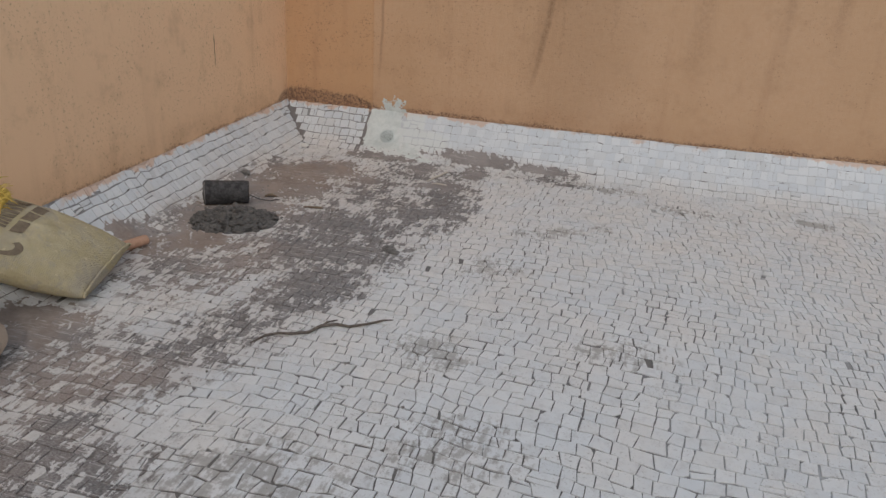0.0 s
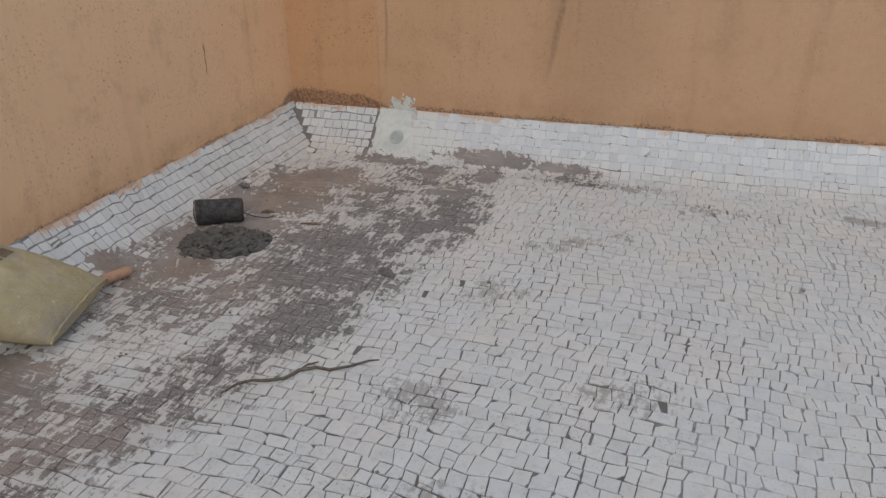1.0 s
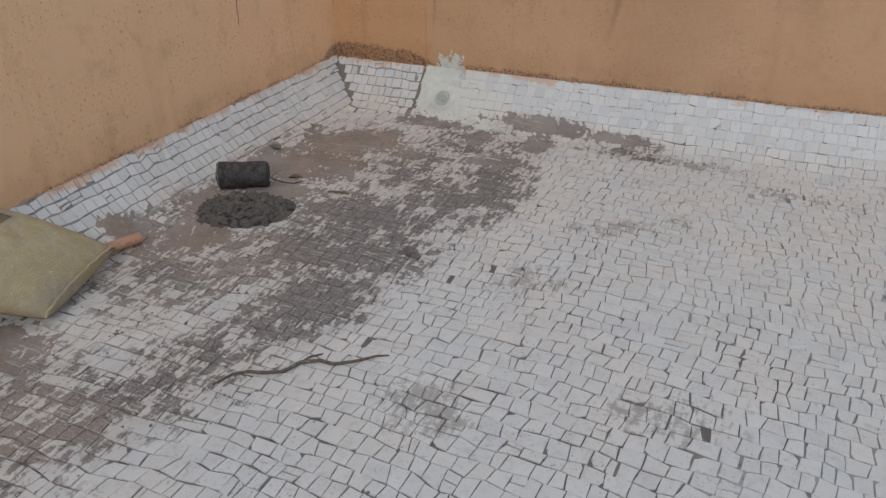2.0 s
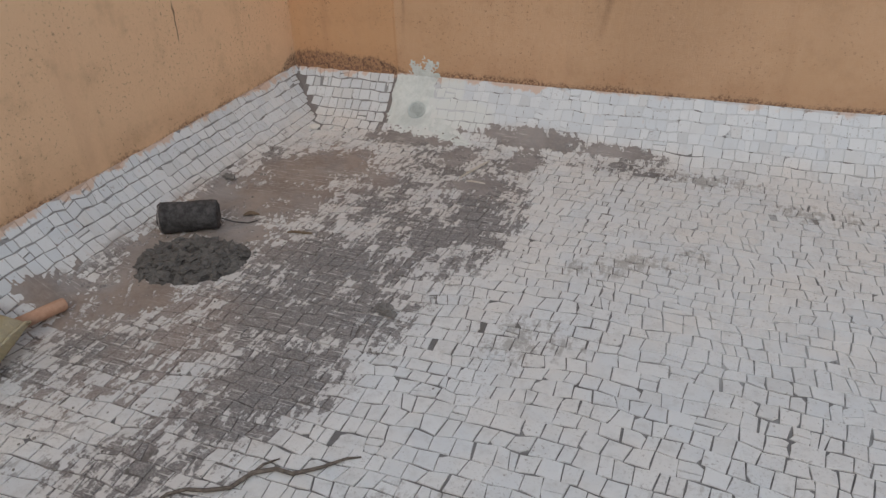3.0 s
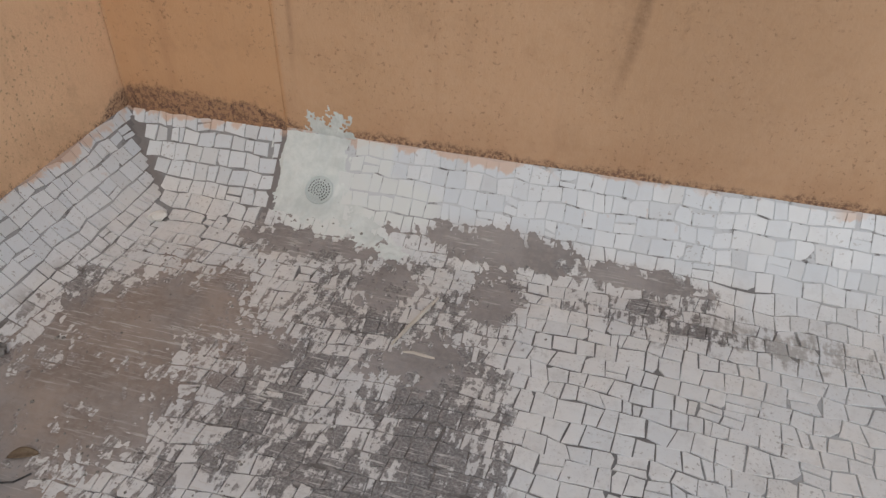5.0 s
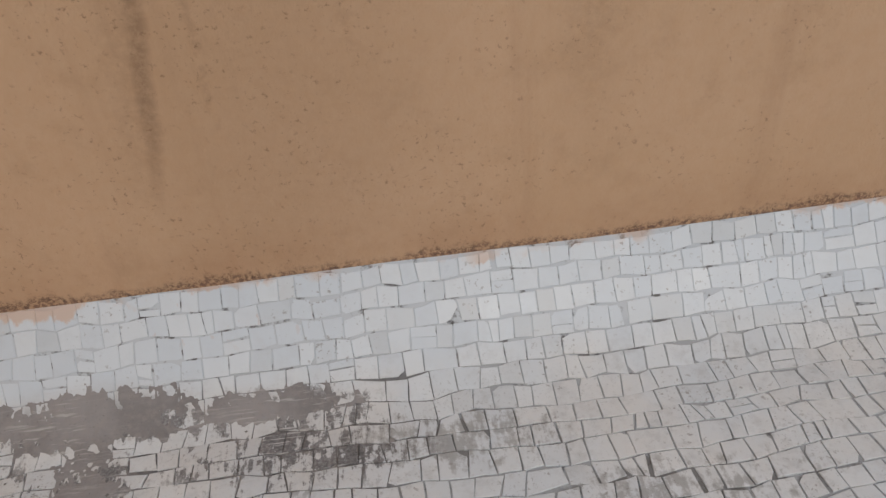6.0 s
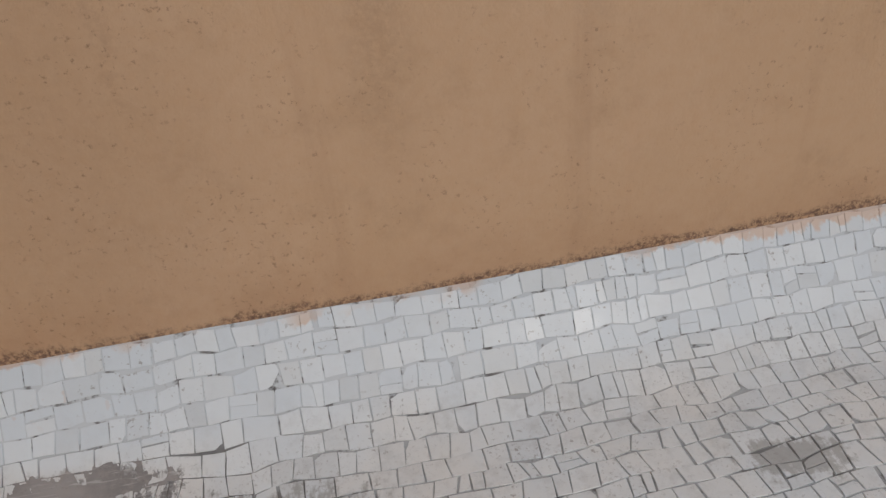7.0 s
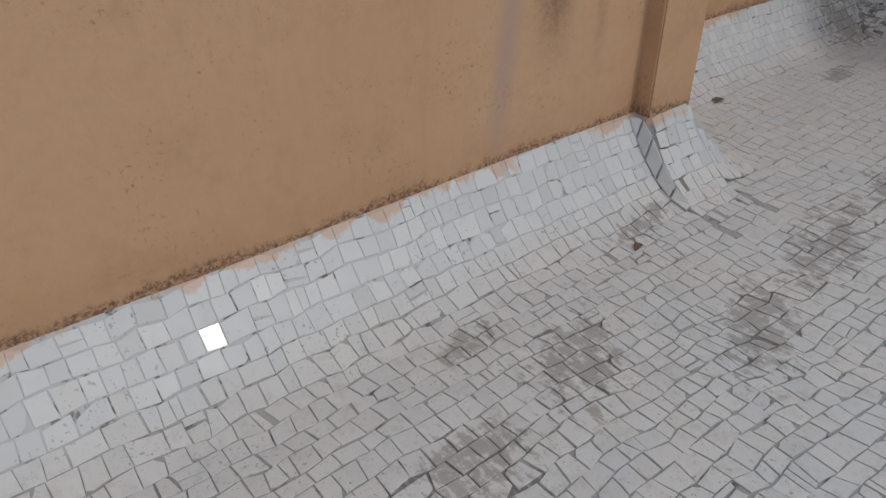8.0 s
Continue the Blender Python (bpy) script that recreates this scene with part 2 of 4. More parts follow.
def spread_of(n, ragged, fine):
    return n.math("ADD", n.math("MULTIPLY", ragged, 0.75), n.math("MULTIPLY", fine, 0.55))


def grout_material():
    n = Nodes("grey_cement_grout")
    film, dirt, thick, ragged, fine = grime(n)
    base = n.mix(n.step(ragged, 0.3, 0.7), (0.095, 0.090, 0.090), (0.20, 0.195, 0.193))
    high = n.step(n.axis("Z"), 0.02, 0.09, 0.0, 1.0)
    # joints filled with pale slurry, washed out here and there
    washed = n.step(n.noise(19.0, 4.0, 0.7), 0.34, 0.48)
    east = n.step(n.math("ADD", n.noise(1.1, 4.0), n.math("ADD", n.step(n.axis("X"), 1.4, 3.6, -0.12, 0.16), n.step(n.axis("Y"), -1.1, -2.2, 0.0, -0.12))), 0.40, 0.62, 0.05, 0.86)
    pale = n.math("MULTIPLY", n.math("MAXIMUM", n.math("MULTIPLY", high, n.step(n.axis("X"), 0.62, 0.72, 0.30, 0.92)), east), washed)
    base = n.mix(pale, base, n.mix(high, (0.42, 0.43, 0.435), (0.55, 0.585, 0.615)))
    open_joint = n.most([n.blob(0.647, -0.06, 0.03, 0.26, 0, 0.5), n.blob(0.03, -0.03, 0.10, 0.10, 0, 0.5), n.blob(0.13, -0.13, 0.16, 0.05, -45, 0.6), n.blob(6.60, -0.08, 0.06, 0.30, 0, 0.5)])
    base = n.mix(n.math("MULTIPLY", open_joint, 0.85), base, (0.17, 0.155, 0.15))
    base = n.mix(n.math("MULTIPLY", dirt, 0.7), base, (0.13, 0.119, 0.108))
    base = n.mix(n.math("MULTIPLY", film, 0.9), base, n.mix(n.step(n.noise(14.0, 4.0, 0.7), 0.40, 0.60), (0.13, 0.117, 0.11), (0.33, 0.305, 0.29)))
    base = n.mix(n.math("MULTIPLY", paint_run(n), 0.65), base, (0.56, 0.38, 0.27))
    return n.finish(base, 0.85, n.math("ADD", fine, ragged), 0.5, 0.004)


def plaster_material():
    n = Nodes("orange_painted_plaster")
    cloud = n.noise(1.4, 5.0, 0.6)
    fine = n.noise(120.0, 4.0, 0.6)
    grain = n.noise(28.0, 5.0, 0.65)
    base = n.mix(n.step(cloud, 0.3, 0.72), (0.545, 0.355, 0.216), (0.580, 0.385, 0.245))
    base = n.mix(n.step(grain, 0.35, 0.75, 0.0, 0.35), base, (0.53, 0.325, 0.18))
    base = n.mix(n.step(n.axis("X"), 0.004, 0.0, 0.0, 0.9), base, (0.83, 0.57, 0.36))          # the side wall's paint is paler, and lightened further in place of light
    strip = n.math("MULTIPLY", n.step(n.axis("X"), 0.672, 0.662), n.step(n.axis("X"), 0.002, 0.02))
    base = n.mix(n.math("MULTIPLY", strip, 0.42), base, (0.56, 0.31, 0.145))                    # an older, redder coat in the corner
    blotch = n.noise(5.0, 6.0, 0.7)
    base = n.mix(n.step(blotch, 0.50, 0.72, 0.0, 0.28), base, (0.36, 0.225, 0.13))
    # rain streaks, drawn out downwards
    drip = n.noise(1.0, 5.0, 0.62, n.place((7.0, 7.0, 0.55)))
    base = n.mix(n.step(drip, 0.54, 0.82, 0.0, 0.22), base, (0.30, 0.16, 0.085))
    light = n.noise(1.0, 4.0, 0.6, n.place((5.0, 5.0, 0.4), (3.1, 1.7, 0)))
    base = n.mix(n.step(light, 0.58, 0.78, 0.0, 0.35), base, (0.60, 0.37, 0.23))
    x, y, z = n.axis("X"), n.axis("Y"), n.axis("Z")

    def streak(at, half, foot=0.0, even=0.12, slope=0.0, weight=1.0):
        wob = n.math("MULTIPLY", n.math("SUBTRACT", n.noise(2.6, 3.0), 0.5), 0.07)
        lean = n.math("MULTIPLY", n.math("SUBTRACT", z, foot), -slope)
        off = n.math("ABSOLUTE", n.math("SUBTRACT", n.math("ADD", n.math("ADD", x, wob), lean), at))
        k = n.step(off, half * 1.3, 0.0)
        k = n.math("MULTIPLY", k, n.step(z, foot, foot + 0.45, 0.0, weight))
        return n.math("MULTIPLY", k, n.step(n.noise(36.0, 6.0, 0.75), 0.32, 0.62, even, 1.0))

    dark = n.most([streak(1.765, 0.030, foot=0.36, slope=0.16, even=0.45), streak(1.74, 0.085, foot=0.34, slope=0.16, even=0.3, weight=0.40),
                   streak(1.955, 0.022, foot=0.42, weight=0.55), streak(2.03, 0.12, foot=0.36, weight=0.34), streak(2.10, 0.42, foot=0.05, even=0.7, weight=0.30), streak(2.27, 0.05, foot=0.50, weight=0.40),
                   streak(3.57, 0.05, foot=0.80, weight=0.5), streak(2.80, 0.09, foot=0.45, weight=0.34), streak(3.28, 0.04, foot=0.70, weight=0.35),
                   streak(0.36, 0.05, foot=0.75, weight=0.4), streak(0.70, 0.012, foot=0.36, slope=0.06, even=0.6, weight=0.7), streak(6.09, 0.10, foot=0.48, even=0.3, weight=1.9), streak(6.32, 0.03, foot=0.35, weight=0.6)])
    base = n.mix(n.math("MULTIPLY", dark, 0.62), base, (0.165, 0.095, 0.055))
    pale = streak(5.86, 0.055, foot=0.12, even=0.8, slope=0.07)
    base = n.mix(n.math("MULTIPLY", pale, 0.75), base, (0.42, 0.31, 0.27))
    # damp and mould along the foot
    rise = n.math("ADD", z, n.math("MULTIPLY", n.math("SUBTRACT", n.noise(1.0, 7.0, 0.78, n.place((44, 44, 30))), 0.5), -0.085))
    patchy = n.noise(3.4, 5.0, 0.70)
    corner = n.math("MULTIPLY", n.step(x, 0.72, 0.50), n.step(n.math("ABSOLUTE", y), 0.24, 0.06))
    reach = n.math("ADD", n.step(patchy, 0.34, 0.64, 0.250, 0.276), n.math("SUBTRACT", n.math("MULTIPLY", corner, 0.066), n.step(x, 0.03, 0.01, 0.0, 0.020)))
    reach = n.math("ADD", reach, n.step(x, 2.8, 4.0, 0.0, 0.021))          # the cove stands a little higher there
    mould = n.step(rise, n.math("ADD", reach, 0.022), n.math("SUBTRACT", reach, 0.008))
    spots = n.math("MAXIMUM", n.step(n.noise(75.0, 5.0, 0.78), 0.40, 0.58), n.math("MULTIPLY", corner, 0.40))
    base = n.mix(n.math("MULTIPLY", mould, n.math("MULTIPLY", spots, 0.95)), base, n.mix(n.step(grain, 0.4, 0.6), (0.042, 0.031, 0.035), (0.13, 0.080, 0.072)))
    crack = n.math("MULTIPLY", n.step(n.math("ABSOLUTE", n.math("ADD", n.math("ADD", y, 0.94), n.math("MULTIPLY", n.math("SUBTRACT", n.noise(9.0, 3.0), 0.5), 0.05))), 0.006, 0.002),
                   n.math("MULTIPLY", n.step(x, 0.02, 0.01), n.math("MULTIPLY", n.step(z, 0.62, 0.66), n.step(z, 0.84, 0.78))))
    base = n.mix(n.math("MULTIPLY", crack, 0.8), base, (0.12, 0.07, 0.045))
    wet = n.step(rise, 0.46, 0.27)
    base = n.mix(n.math("MULTIPLY", wet, n.step(patchy, 0.3, 0.7, 0.08, 0.38)), base, (0.36, 0.19, 0.10))
    pit = n.step(n.noise(60.0, 3.0, 0.6), 0.70, 0.76)
    speck = n.math("MULTIPLY", n.step(n.noise(62.0, 4.0, 0.70), 0.57, 0.66), n.step(n.math("ADD", n.noise(3.4, 5.0, 0.7), n.step(x, 3.0, 2.0, 0.0, 0.06)), 0.46, 0.62))
    base = n.mix(n.math("MULTIPLY", n.math("MAXIMUM", speck, n.math("MULTIPLY", pit, 0.35)), 0.6), base, (0.20, 0.115, 0.065))
    bump = n.math("SUBTRACT", n.math("ADD", n.math("MULTIPLY", fine, 0.35), n.math("MULTIPLY", grain, 0.8)), n.math("MULTIPLY", pit, 0.6))
    return n.finish(base, 0.84, bump, 0.62, 0.006, spec=0.3)


def plain(name, a, b, rough, scale=30.0, strength=0.4, depth=0.004, local=True):
    n = Nodes(name)
    at = n.place(local=local)
    f = n.noise(scale, 6.0, 0.65, at)
    g = n.noise(scale * 0.18, 4.0, 0.6, at)
    base = n.mix(n.step(f, 0.32, 0.68), a, b)
    base = n.mix(n.step(g, 0.35, 0.75, 0.0, 0.5), base, tuple(0.6 * v for v in a))
    return n.finish(base, rough, n.math("ADD", f, g), strength, depth)


def weave_material(name, a, b, dirt):
    """Woven plastic tape, dusty."""
    n = Nodes(name)
    at = n.place(local=True)
    waves = []
    for k, turn in enumerate((0.0, 90.0)):
        w = n.tree.nodes.new("ShaderNodeTexWave")
        m = n.tree.nodes.new("ShaderNodeMapping")
        m.inputs["Rotation"].default_value = (0, 0, radians(turn))
        n.tree.links.new(at, m.inputs["Vector"])
        n.tree.links.new(m.outputs[0], w.inputs["Vector"])
        w.inputs["Scale"].default_value = 75.0
        w.inputs["Distortion"].default_value = 0.6
        waves.append(w.outputs["Fac"])
    tape = n.math("MULTIPLY", *waves)
    soft = n.noise(9.0, 5.0, 0.6, at)
    fine = n.noise(60.0, 4.0, 0.6, at)
    base = n.mix(n.step(soft, 0.35, 0.7), a, b)
    base = n.mix(n.math("MULTIPLY", tape, 0.16), base, tuple(0.55 * v for v in a))
    base = n.mix(n.math("MULTIPLY", n.step(n.noise(4.0, 5.0, 0.65, at), 0.44, 0.66), 0.75), base, dirt)
    base = n.mix(n.step(n.noise(24.0, 6.0, 0.72, at), 0.50, 0.66, 0.0, 0.6), base, dirt)
    base = n.mix(n.step(n.noise(38.0, 5.0, 0.7, at), 0.60, 0.70, 0.0, 0.5), base, tuple(min(0.8, 1.35 * v) for v in b))
    return n.finish(base, 0.72, n.math("ADD", n.math("MULTIPLY", tape, 0.4), n.math("ADD", fine, soft)), 0.7, 0.007)


TILE = tile_material()
POLISHED = tile_material("unworn_white_glaze", 0.75)
GROUT = grout_material()
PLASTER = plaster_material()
SKIM = skim_material()


# ---------------------------------------------------------------- mesh helpers
def mesh_of(name, verts, faces, material, smooth=False):
    me = bpy.data.meshes.new(name)
    me.from_pydata(verts, [], faces)
    me.materials.append(material)
    if smooth:
        me.polygons.foreach_set("use_smooth", [True] * len(me.polygons))
    me.update()
    return me


def part(name, bm, material, parent=None, label="", smooth=False):
    me = bpy.data.meshes.new(name)
    bmesh.ops.recalc_face_normals(bm, faces=bm.faces)
    bm.to_mesh(me)
    bm.free()
    me.materials.append(material)
    if smooth:
        me.polygons.foreach_set("use_smooth", [True] * len(me.polygons))
    ob = new(name, me)
    ob.parent = parent
    return tagged(ob, label)


def box_bm(x0, x1, y0, y1, z0, z1, bevel=0.0, cuts=0):
    bm = bmesh.new()
    bmesh.ops.create_cube(bm, size=1.0)
    for v in bm.verts:
        v.co = Vector((x0 + (v.co.x + 0.5) * (x1 - x0), y0 + (v.co.y + 0.5) * (y1 - y0), z0 + (v.co.z + 0.5) * (z1 - z0)))
    if bevel:
        bmesh.ops.bevel(bm, geom=list(bm.edges), offset=bevel, segments=2, affect="EDGES")
    return bm


# ---------------------------------------------------------------- plan
RISE, RUN = 0.25, 0.32           # height and reach of the tiled cove
PIL0, PIL1, PILY = 6.56, 6.81, -0.07
FARY, EASTX, SOUTHY = 0.52, 9.30, -6.60
WALL_H = 1.85


def cove(d):
    return RISE * (1 - d / RUN) ** 2 if 0 <= d < RUN else (RISE if d < 0 else 0.0)


def ground(x, y):
    """Height of the floor with its coves."""
    back = 0.0 if x < PIL0 else (PILY if x < PIL1 else FARY)
    z = max(cove(x), cove(back - y) * (1.0 + 0.07 * min(1.0, max(0.0, (x - 2.8) / 1.2))), cove(EASTX - x), cove(y - SOUTHY))
    if x >= PIL1 and y > PILY - 0.2:
        z = max(z, cove(x - PIL1) if y > PILY else cove(math.hypot(x - PIL1, PILY - y)))
    return z + 0.006 * (noise.noise(Vector((x * 0.9, y * 0.9, 0.3)))) + 0.002 * noise.noise(Vector((x * 5, y * 5, 1.7)))


def normal(x, y, e=0.006):
    return Vector((ground(x - e, y) - ground(x + e, y), ground(x, y - e) - ground(x, y + e), 2 * e)).normalized()


# arc length along the cove, from its upper edge
ARC = [0.0]
for i in range(64):
    a, b = RUN * i / 64, RUN * (i + 1) / 64
    ARC.append(ARC[-1] + math.hypot(b - a, cove(a) - (cove(b) if i < 63 else 0.0)))
LENGTH = ARC[-1]


def out_from_wall(s):
    """Distance from the wall at arc length s."""
    if s >= LENGTH:
        return RUN + s - LENGTH
    i = max(j for j in range(64) if ARC[j] <= s)
    return RUN * (i + (s - ARC[i]) / (ARC[i + 1] - ARC[i])) / 64


def pieces(seed, u0, u1, s0, s1):
    """Rows of hand-cut pieces as four-cornered outlines in (u, s)."""
    rng = random.Random(seed)
    s = s0
    while s < s1:
        size = 0.056 if s < LENGTH - 0.03 else 0.061          # smaller pieces on the curve
        h = min(size * rng.uniform(0.86, 1.14), s1 - s + 0.02)
        u = u0 - rng.uniform(0, size)
        while u < u1:
            w = size * rng.choice((0.72, 0.85, 0.95, 1.0, 1.0, 1.08, 1.2, 1.5 if rng.random() < 0.35 else 1.0))
            quad = [(u, s), (u + w, s), (u + w, s + h), (u, s + h)]
            if rng.random() < 0.10:
                c = rng.uniform(0.35, 0.65)
                if rng.random() < 0.5:
                    yield [(u, s), (u + w, s), (u + w, s + h * c), (u, s + h * c * rng.uniform(0.85, 1.1))], rng
                    yield [(u, s + h * c), (u + w, s + h * c), (u + w, s + h), (u, s + h)], rng
                else:
                    yield [(u, s), (u + w * c, s), (u + w * (c + 0.12), s + h), (u, s + h)], rng
                    yield [(u + w * c, s), (u + w, s), (u + w, s + h), (u + w * (c + 0.12), s + h)], rng
            else:
                yield quad, rng
            u += w
        s += h


def piece_mesh(flat, rng, gap, lift):
    """Vertices and faces of one hand-broken piece from its four ground points."""
    cx, cy = sum(p[0] for p in flat) / 4, sum(p[1] for p in flat) / 4
    low = ground(cx, cy) < 0.025
    across = ((flat[1][0] - flat[0][0] + flat[2][0] - flat[3][0]) / 2, (flat[1][1] - flat[0][1] + flat[2][1] - flat[3][1]) / 2)
    along = ((flat[3][0] - flat[0][0] + flat[2][0] - flat[1][0]) / 2, (flat[3][1] - flat[0][1] + flat[2][1] - flat[1][1]) / 2)
    la, lb = math.hypot(*across) or 1.0, math.hypot(*along) or 1.0
    # each side gives way by its own share, seldom by much
    sides = [min(0.30, gap * rng.uniform(0.5, 1.5) * (2.8 if rng.random() < (0.028 if low else 0.022) else 1.0) / k) for k in (la, la, lb, lb)]
    crook = 0.017 if low else 0.009
    turn = rng.gauss(0, 0.024 if low else 0.014)
    c, s = math.cos(turn), math.sin(turn)
    pts = []
    for (x, y), (i, j) in zip(flat, ((-1, -1), (1, -1), (1, 1), (-1, 1))):
        cut = noise.noise_vector(Vector((x * 15, y * 15, 3.3))) * crook          # neighbours share their crooked joints
        a, b = sides[0] if i < 0 else -sides[1], sides[2] * 1.2 if j < 0 else -sides[3] * 1.2
        px, py = x + across[0] * a + along[0] * b - cx, y + across[1] * a + along[1] * b - cy
        pts.append((cx + c * px - s * py + cut.x, cy + s * px + c * py + cut.y))
    if rng.random() < (0.22 if low else 0.08):          # a corner broken off
        k = rng.randrange(4)
        p, q, r = pts[k - 1], pts[k], pts[(k + 1) % 4]
        f, g = rng.uniform(0.12, 0.38), rng.uniform(0.12, 0.38)
        pts[k:k + 1] = [(q[0] + (p[0] - q[0]) * f, q[1] + (p[1] - q[1]) * f), (q[0] + (r[0] - q[0]) * g, q[1] + (r[1] - q[1]) * g)]
    edge = []
    for k, p in enumerate(pts):         # broken, not sawn, edges
        q = pts[(k + 1) % len(pts)]
        f, d = rng.uniform(0.3, 0.7), rng.gauss(0.012, 0.022)
        edge += [p, (p[0] + (q[0] - p[0]) * f + (cx - p[0]) * d, p[1] + (q[1] - p[1]) * f + (cy - p[1]) * d)]
    up = normal(cx, cy)
    tilt = Vector((rng.gauss(0, 0.014), rng.gauss(0, 0.014), 0))
    up = (up + tilt - up * up.dot(tilt)).normalized()
    mid = Vector((cx, cy, ground(cx, cy))) + up * lift
    ring = []
    for x, y in edge:
        p = Vector((x, y, ground(x, y)))
        ring.append(p - up * (p - mid).dot(up))
    m = len(ring)
    verts = [p - up * 0.010 for p in ring] + [p - up * 0.0012 for p in ring]
    verts += [mid + (p - mid) * 0.96 for p in ring]
    faces = [tuple(range(2 * m, 3 * m))]
    for i in range(m):
        j = (i + 1) % m
        faces += [(i, j, m + j, m + i), (m + i, m + j, 2 * m + j, 2 * m + i)]
    return verts, faces, mid


def wobble(x, y, most=0.07):
    return (x + most * noise.noise(Vector((x * 0.8, y * 0.8, 5.0))) + 0.022 * noise.noise(Vector((x * 3, y * 3, 7.0))),
            y + most * noise.noise(Vector((x * 0.8, y * 0.8, 9.0))) + 0.022 * noise.noise(Vector((x * 3, y * 3, 11.0))))


class Field:
    """Pieces of one bed: those near the walk are objects, the rest one mesh."""

    def __init__(self):
        self.single, self.verts, self.faces = [], [], []

    def add(self, verts, faces, mid, near):
        if near and len(self.single) < 300:
            glaze = POLISHED if math.hypot(mid.x - 4.83, mid.y + 0.10) < 0.032 else TILE          # one piece kept its mirror-like glaze
            self.single.append(([v - mid for v in verts], faces, mid, glaze))
        else:
            k = len(self.verts)
            self.verts += verts
            self.faces += [tuple(k + i for i in f) for f in faces]

    def build(self, parent):
        for verts, faces, mid, glaze in self.single:
            ob = new("tile", mesh_of("tile", verts, faces, glaze))
            ob.parent, ob.location = parent, mid
        if self.verts:
            ob = new("tile_field", mesh_of("tile_field", self.verts, self.faces, TILE))
            ob.parent = parent
            tagged(ob, "broken white glazed tile pieces set in rows", kind="stuff")


# ---------------------------------------------------------------- large structure
def bed():
    """The cement bed of floor and coves, one sheet a surface."""
    xs = sorted({round(0.02 * i, 3) for i in range(0, 19)} | {round(0.36 + 0.06 * i, 3) for i in range(150)} | {PIL0, PIL1 + 0.02, PIL1, EASTX})
    xs = [x for x in xs if x <= EASTX]
    ys = sorted({round(-0.02 * i, 3) for i in range(0, 19)} | {round(-0.36 - 0.06 * i, 3) for i in range(105)}
                | {SOUTHY} | {round(0.02 * i, 3) for i in range(1, 27)} | {PILY})
    ys = [y for y in ys if SOUTHY <= y <= FARY]
    sheets = {"floor": ([], [], {}), "baseboard_north": ([], [], {}), "baseboard_west": ([], [], {})}
    for i in range(len(xs) - 1):
        for j in range(len(ys) - 1):
            cx, cy = (xs[i] + xs[i + 1]) / 2, (ys[j] + ys[j + 1]) / 2
            back = 0.0 if cx < PIL0 else (PILY if cx < PIL1 else FARY)
            if cy > back:
                continue
            d_back, d_left = back - cy, cx
            name = "baseboard_west" if d_left < RUN and d_left < d_back else ("baseboard_north" if d_back < RUN else "floor")
            verts, faces, known = sheets[name]
            face = []
            for x, y in ((xs[i], ys[j]), (xs[i + 1], ys[j]), (xs[i + 1], ys[j + 1]), (xs[i], ys[j + 1])):
                if (x, y) not in known:
                    known[x, y] = len(verts)
                    height = ground(min(max(x, 0.0005), EASTX - 0.0005), y - 0.0005)
                    verts.append((x, y, height - 0.0012 + (0.0042 if x > 0.65 else 0.0015) * min(1.0, max(0.0, height - 0.015) / 0.08)))          # fuller joints on the curve
                face.append(known[x, y])
            faces.append(face)
    made = {}
    for name, (verts, faces, _) in sheets.items():
        made[name] = new(name, mesh_of(name, verts, faces, GROUT, True))
    tagged(made["floor"], "terrace floor of broken white tile mosaic, stained with mortar", "floor", kind="structure")
    tagged(made["baseboard_north"], "curved cove of white tile pieces under the orange wall", "tiled cove", kind="structure")
    tagged(made["baseboard_west"], "curved cove of white tile pieces at the side wall", "tiled cove", kind="structure")
    return made


BEDS = bed()


def wall(name, label, boxes):
    bm = bmesh.new()
    for x0, x1, y0, y1, z1 in boxes:
        b = box_bm(x0, x1, y0, y1, -0.30, z1, 0.006)
        tmp = bpy.data.meshes.new("tmp")
        b.to_mesh(tmp)
        b.free()
        bm.from_mesh(tmp)
        bpy.data.meshes.remove(tmp)
    ob = part(name, bm, PLASTER)
    return tagged(ob, label, "wall", kind="structure")


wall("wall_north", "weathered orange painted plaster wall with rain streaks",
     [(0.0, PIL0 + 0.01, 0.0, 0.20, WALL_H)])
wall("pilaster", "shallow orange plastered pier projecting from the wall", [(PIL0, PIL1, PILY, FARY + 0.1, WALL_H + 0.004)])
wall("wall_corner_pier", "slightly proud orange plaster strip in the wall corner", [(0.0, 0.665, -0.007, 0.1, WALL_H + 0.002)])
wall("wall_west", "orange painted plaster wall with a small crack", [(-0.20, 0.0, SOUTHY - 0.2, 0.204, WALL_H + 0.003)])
wall("wall_far", "orange painted plaster wall beyond the pier", [(PIL1 - 0.05, EASTX + 0.2, FARY, FARY + 0.2, WALL_H)])
wall("wall_east", "orange painted plaster wall at the far end", [(EASTX, EASTX + 0.2, SOUTHY - 0.2, FARY + 0.004, WALL_H + 0.003)])
wall("wall_south", "orange painted plaster wall closing the terrace", [(0.0, EASTX, SOUTHY - 0.2, SOUTHY, WALL_H)])
tagged(new("ground", mesh_of("ground", [(-400, -400, -0.4), (400, -400, -0.4), (400, 400, -0.4), (-400, 400, -0.4)], [(0, 1, 2, 3)],
       plain("dry_earth", (0.20, 0.17, 0.13), (0.28, 0.24, 0.19), 0.95, 0.4, local=False))),
       "dry bare ground outside the terrace", "ground", kind="structure")

